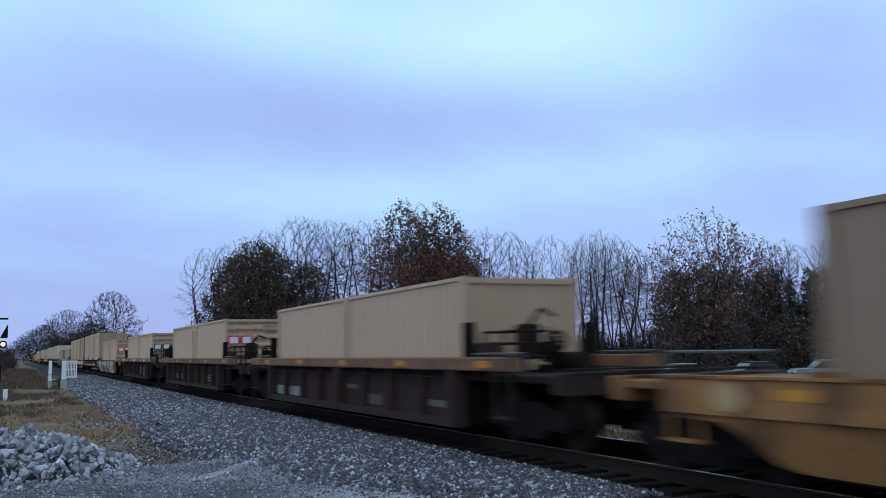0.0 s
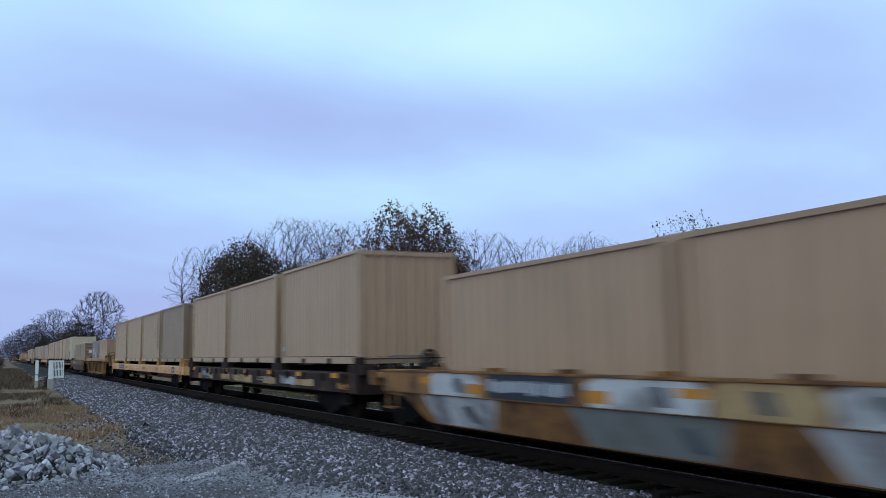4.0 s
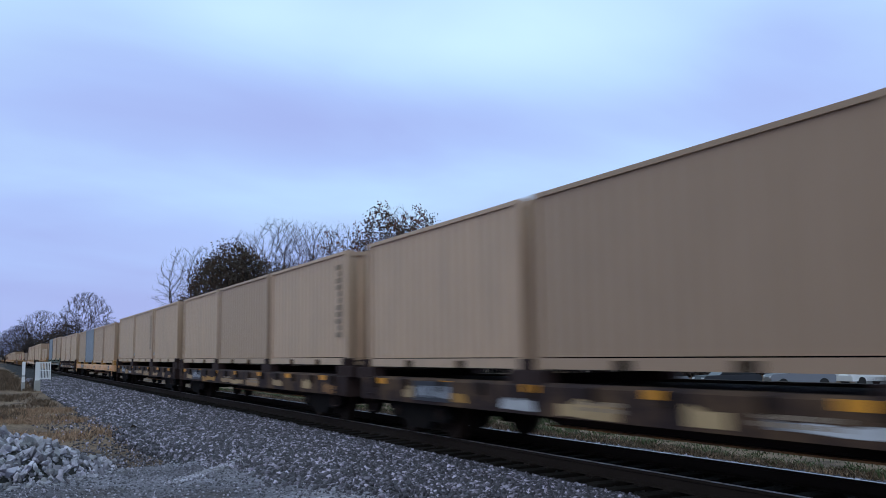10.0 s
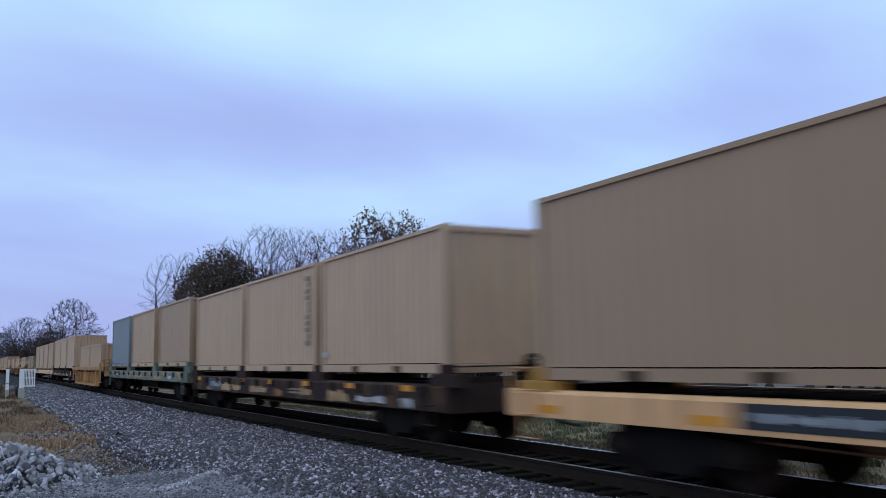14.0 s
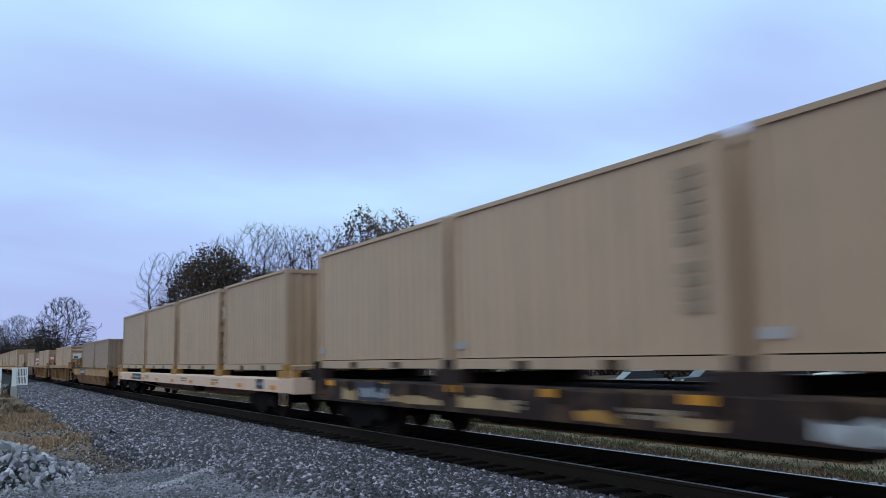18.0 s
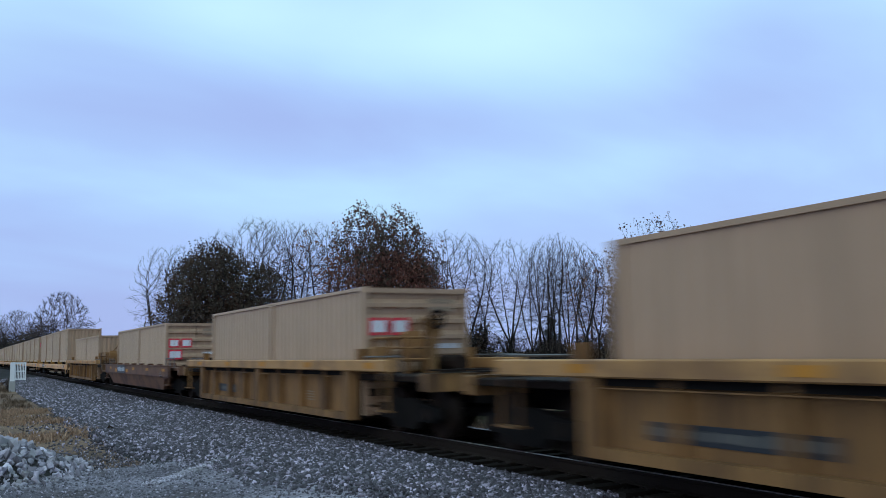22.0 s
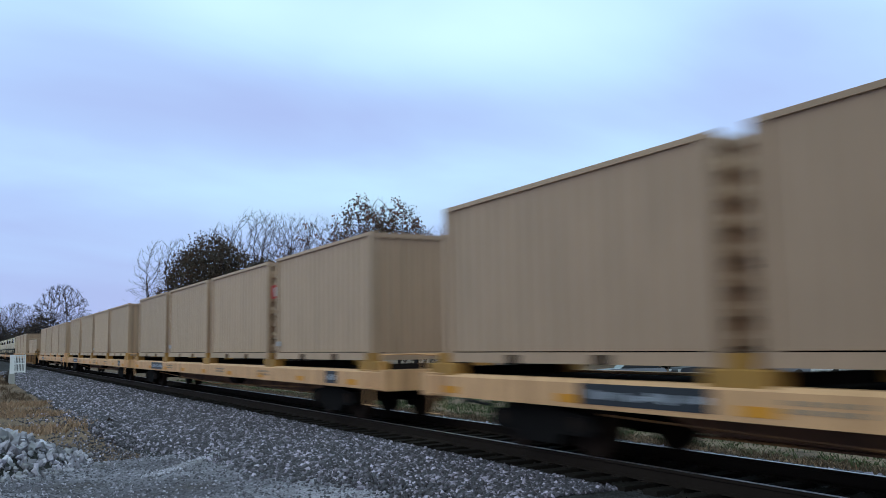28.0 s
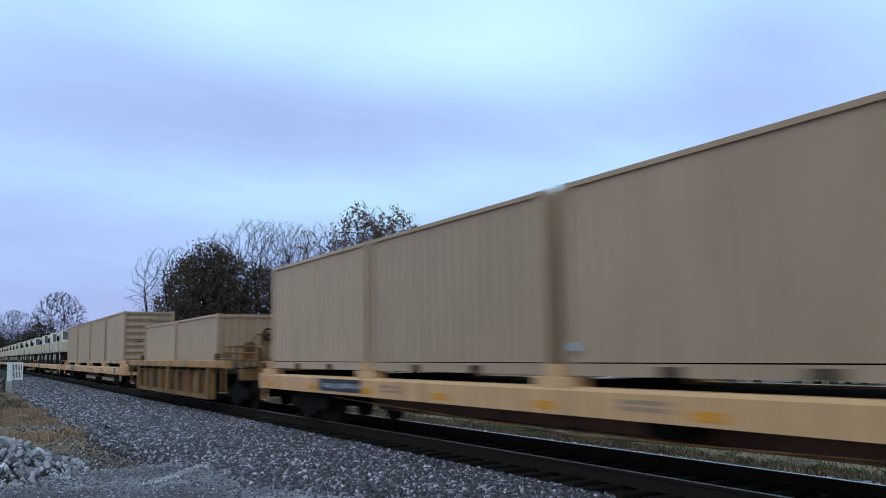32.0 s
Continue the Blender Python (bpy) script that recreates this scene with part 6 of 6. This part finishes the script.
def rock_pile():
    pile = thing("rock_pile", "heap of pale grey broken limestone rocks on the gravel", "rock pile", at=(0, 0, 0))
    rocks = rock_meshes()
    rng = random.Random(17)
    cx, cy, rx, ry, top = PILE
    g = -0.42

    def surface(x, y):
        r = math.hypot((x - cx) / rx, (y - cy) / ry)
        return g + top * max(0.0, 1 - r ** 1.5) * (1 + 0.12 * math.sin(3 * x + y) + 0.08 * math.sin(5 * y))

    # dark mound below the rocks; its colour paints the shade in their gaps
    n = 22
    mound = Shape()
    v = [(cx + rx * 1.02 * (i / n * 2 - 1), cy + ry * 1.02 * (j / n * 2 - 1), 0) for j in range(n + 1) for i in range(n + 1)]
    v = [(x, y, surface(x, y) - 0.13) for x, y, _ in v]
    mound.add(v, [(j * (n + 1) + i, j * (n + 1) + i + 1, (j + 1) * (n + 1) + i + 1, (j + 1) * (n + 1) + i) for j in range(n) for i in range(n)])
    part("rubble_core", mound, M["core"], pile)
    filler = Shape()
    spots = [(cx + rx * (i + rng.uniform(-0.5, 0.5)) / 26, cy + ry * (j + rng.uniform(-0.5, 0.5)) / 27, lay) for lay in (1,) for i in range(-27, 28) for j in range(-28, 29)]
    rng.shuffle(spots)
    for x, y, lay in spots:
        r = math.hypot((x - cx) / rx, (y - cy) / ry)
        if r > 1.06:
            continue
        s = rng.choice((0.08, 0.10, 0.13, 0.16, 0.22)) * rng.uniform(0.85, 1.15) * (1.0 if r < 0.85 else 0.75)
        z = surface(x, y) + s * rng.uniform(-0.25, 0.35)
        turn = Euler((rng.uniform(0, 6.3), rng.uniform(0, 6.3), rng.uniform(0, 6.3)))
        if lay and y < cy + 0.6 and len(pile.children) < 300:
            o = part("rock", rng.choice(rocks), None, pile)
            o.matrix_basis = Matrix.LocRotScale((x, y, z), turn, (s, s, s))
        else:
            me = rng.choice(rocks)
            m = Matrix.LocRotScale((x, y, z), turn, (s, s, s))
            filler.add([m @ q.co for q in me.vertices], [tuple(p.vertices) for p in me.polygons])
    tagged(part("rubble", filler, M["rubble"], pile), kind="stuff")


PILE = (-0.75, 17.6, 2.75, 2.9, 0.72)
rock_pile()


def tufts(name, spots, tall, mat, label, seed, blades=16, spread=0.16):
    """Grass tufts of thin bent blades, one mesh."""
    rng = np.random.default_rng(seed)
    c = np.repeat(spots, blades, 0)
    n = len(c)
    foot = c + np.stack([rng.normal(0, spread, n), rng.normal(0, spread, n), np.zeros(n)], 1)
    lean = rng.normal(0, 0.45, (n, 2))
    h = tall * rng.uniform(0.5, 1.2, n)
    a = rng.uniform(0, math.pi, n)
    w = np.stack([np.cos(a), np.sin(a), np.zeros(n)], 1) * (0.012 + 0.02 * tall)
    mid = foot + np.stack([lean[:, 0] * h * 0.4, lean[:, 1] * h * 0.4, h * 0.6], 1)
    tip = foot + np.stack([lean[:, 0] * h, lean[:, 1] * h, h * 0.95], 1)
    v = np.stack([foot - w, foot + w, mid + w * 0.7, tip, mid - w * 0.7], 1).reshape(-1, 3)
    f = np.arange(n * 5).reshape(n, 5)
    return tagged(new(name, fast_mesh(name, v, f, mat)), label, "grass", kind="stuff")


def build_grass():
    rng = np.random.default_rng(8)

    def spots(n, x0, x1, y0, y1):
        x, y = rng.uniform(x0, x1, n), rng.uniform(y0, y1, n)
        return np.stack([x, y, height(x, y) - 0.02], 1)

    s = spots(1300, -4.5, 2.9, 22.5, 38)
    s = s[np.sin(s[:, 0] * 1.1 + s[:, 1] * 0.35) + np.sin(s[:, 1] * 0.9 - 1.0) + rng.normal(0, 0.5, len(s)) > -0.3]
    tufts("dry_grass", s, 0.15, M["straw"], "patch of dry straw-coloured grass", 1)
    w = spots(2200, -7, 2.4, 31, 80)
    w = w[np.sin(w[:, 0] * 1.3 + 0.4 * w[:, 1]) + np.sin(w[:, 1] * 0.55 - w[:, 0]) + rng.normal(0, 0.5, len(w)) > 0.1]
    tufts("weeds", w, 0.2, M["weeds"], "low olive-brown weeds and withered grass", 2)
    tufts("weeds", spots(1500, -9, 2.0, 62, 150), 0.6, M["weeds"], "tall brown weeds beside the line", 3, 18, 0.3)
    tufts("far_grass", spots(2600, 12.0, 16, 4, 60), 0.15, M["weeds"], "withered grass on the far side of the track", 4)
    tufts("far_straw", spots(900, 11.6, 15, 4, 50), 0.13, M["straw"], "dry straw-coloured grass beyond the track", 5)
    tufts("field_grass", spots(3000, 14, 34, 6, 70), 0.2, M["greengrass"], "short green grass in the field", 6)


build_grass()


def trackside():
    # white marker post
    x, y = 1.95, 60.3
    z = float(height(np.float64(x), np.float64(y)))
    p = thing("marker_post", "white-topped marker post beside the line", "post", at=(x, y, z))
    part("post", Shape().box(-0.09, 0.09, -0.09, 0.09, 0.5, 1.75, 0.02), M["white"], p)
    part("footing", Shape().box(-0.1, 0.1, -0.1, 0.1, -0.2, 0.5), M["concrete"], p)
    part("band", Shape().box(-0.095, 0.095, -0.095, 0.095, 0.84, 0.92), M["concrete"], p)
    # white barrier panel on its post
    x, y = 2.7, 59.4
    z = float(height(np.float64(x), np.float64(y)))
    b = thing("barrier_panel", "white slatted metal panel on a white post with concrete base", "barrier", at=(x, y, z))
    part("post", Shape().box(-0.13, 0.13, -0.12, 0.12, 0.62, 1.75, 0.02), M["white"], b)
    part("base", Shape().box(-0.17, 0.17, -0.16, 0.16, -0.2, 0.62), M["concrete"], b)
    for zz in (0.68, 1.65):
        part("rail", Shape().box(-0.1, 0.70, -0.03, 0.03, zz, zz + 0.09), M["white"], b)
    part("rail", Shape().box(-0.1, 0.70, -0.02, 0.02, 1.18, 1.24), M["white"], b)
    for k in range(7):
        part("slat", Shape().box(0.15 + k * 0.085, 0.195 + k * 0.085, -0.018, 0.018, 0.7, 1.7), M["white"], b)
    part("end_frame", Shape().box(0.68, 0.74, -0.04, 0.04, 0.66, 1.76), M["white"], b)
    # signal mast with a lit lamp at the edge of the lot
    x, y = -0.78, 44.0
    z = float(height(np.float64(x), np.float64(y)))
    s = thing("signal_mast", "dark signal mast with hood and a lit lamp", "signal", at=(x, y, z))
    part("mast", Shape().tube((0, 0, -0.2), (0, 0, 3.9), 0.06, 0.05, 10), M["black"], s)
    part("arm", Shape().box(-0.55, 0.42, -0.05, 0.05, 3.72, 3.8), M["black"], s)
    part("backplate", Shape().add([(0.1, 0.02, 2.9), (0.42, 0.02, 2.9), (0.42, 0.02, 3.55), (0.1, 0.06, 2.9), (0.42, 0.06, 2.9), (0.42, 0.06, 3.55)], [(0, 1, 2), (5, 4, 3), (0, 3, 4, 1), (1, 4, 5, 2), (2, 5, 3, 0)]), M["black"], s)
    part("lamp_housing", Shape().tube((0.24, -0.02, 2.62), (0.24, 0.2, 2.62), 0.17, 0.14, 14), M["black"], s)
    part("lamp_lens", Shape().tube((0.24, -0.06, 2.62), (0.24, -0.02, 2.62), 0.085, 0.09, 14), M["lamp"], s, "bright lit lamp lens")
    part("relay_box", Shape().box(-0.2, 0.2, -0.15, 0.15, 0.9, 1.7), M["black"], s)
    # pale post stub and a clod of earth
    solid("marker_stub", Shape().box(-0.1, 0.1, -0.1, 0.1, -0.1, 0.55, 0.02), M["white"], "short pale post among the weeds", "post", at=(-0.4, 47, -0.45))
    me = rock_meshes()[3]
    c = new("clod", me.copy())
    c.data.materials[0] = M["darkrust"]
    c.matrix_basis = Matrix.LocRotScale((3.4, 24.3, -0.30), Euler((0.3, 0.2, 0.4)), (0.42, 0.26, 0.26))
    tagged(c, "dark clod of earth lying on the ballast", "clod")


trackside()

# ---- behind the line: barn, cars, yard ----


def barn():
    cx, cy, turn = BARN
    b = thing("barn", "weathered grey gabled barn with a pale metal roof", "barn", at=(cx, cy, -1.2))
    b.rotation_euler[2] = radians(turn)
    w, e, r, d = 2.9, 3.0, 4.75, 9.0
    part("wall", Shape().prism_y([(-w, 0), (w, 0), (w, e), (0, r), (-w, e)], 0, 0.15), M["siding"], b)
    part("wall", Shape().prism_y([(-w, 0), (w, 0), (w, e), (0, r), (-w, e)], d - 0.15, d), M["siding"], b)
    for sx in (-1, 1):
        part("wall", Shape().box(sx * w - 0.08, sx * w + 0.08, 0.15, d - 0.15, 0, e), M["siding"], b)
        p = [(0, r + 0.02), (sx * (w + 0.4), e - 0.25), (sx * (w + 0.4), e - 0.13), (0, r + 0.14)]
        part("roof_panel", Shape().prism_y(p if sx < 0 else p[::-1], -0.35, d + 0.35), M["roof"], b)
        f = [(0, r - 0.03), (sx * (w + 0.4), e - 0.30), (sx * (w + 0.4), e - 0.12), (0, r + 0.15)]
        part("verge_board", Shape().prism_y(f if sx < 0 else f[::-1], -0.42, -0.36), M["wood"], b)
    for k in range(13):
        z = 0.2 + k * 0.345
        half = w if z < e else w * (r - z) / (r - e)
        if half > 0.2:
            part("siding_board", Shape().box(-half, half, -0.02, 0.0, z, z + 0.32), M["siding"], b)
    part("door", Shape().box(0.1, 1.4, -0.05, -0.02, 0.0, 2.4), M["concrete"], b, "pale grey barn door")
    part("lean_to_roof", Shape().prism_y([(-w - 0.08, e - 0.5), (-w - 3.0, e - 1.1), (-w - 3.0, e - 1.0), (-w - 0.08, e - 0.4)], 0.5, d - 1), M["roof"], b)
    for k in range(3):
        part("lean_to_post", Shape().box(-w - 2.9, -w - 2.76, 0.6 + k * 3.4, 0.74 + k * 3.4, 0, e - 1.1), M["wood"], b)


def parked_car(name, label, mat, x, y, turn, pickup=False):
    c = thing(name, label, "car", at=(x, y, float(height(np.float64(x), np.float64(y)))))
    c.rotation_euler[2] = radians(turn)
    low = [(-2.2, 0.35), (2.2, 0.35), (2.25, 0.75), (2.1, 0.95), (1.2, 1.0), (-2.1, 1.0), (-2.25, 0.8)]
    part("body", Shape().prism_x(low, -0.88, 0.88), mat, c)
    cab = [(0.9, 1.0), (0.35, 1.52), (-0.5, 1.55), (-0.8, 1.0)] if pickup else [(1.0, 1.0), (0.4, 1.48), (-1.2, 1.5), (-1.9, 1.0)]
    part("cabin", Shape().prism_x(cab, -0.78, 0.78), M["glass"], c)
    part("roof", Shape().box(-0.76, 0.76, min(cab[1][0], cab[2][0]) + 0.02, max(cab[1][0], cab[2][0]), 1.5, 1.57, 0.02), mat, c)
    for yy in (-1.4, 1.4):
        for sx in (-1, 1):
            part("wheel", Shape().tube((sx * 0.7, yy, 0.33), (sx * 0.9, yy, 0.33), 0.33, 0.33, 16), M["rubber"], c)
    for sx in (-1, 1):
        part("headlight", Shape().box(sx * 0.65 - 0.16, sx * 0.65 + 0.16, 2.2, 2.27, 0.68, 0.84), M["plate"], c)


BARN = (59.3, 43.2, -92)
barn()
parked_car("parked_car", "silver saloon car parked in the yard", M["silver"], 40.5, 47.3, 70, False)
parked_car("parked_car", "pale blue hatchback parked in the yard", M["silver"], 51.1, 44.2, 60, False)
parked_car("pickup_truck", "white pickup truck parked in the yard", M["white"], 56.6, 42.8, 80, True)
parked_car("parked_car", "dark car parked in the yard", M["navy"], 46.5, 46.5, 75, False)


# ---- movement ----


def motions():
    for ob, y0, z in MOVING:
        walk(ob, [(t, pose(TRACK, y0 - run(t), z)) for t in (*range(0, 25, 4), 25, 26, 27, 27.5, 28, 29, 30, 31, 32)])


motions()
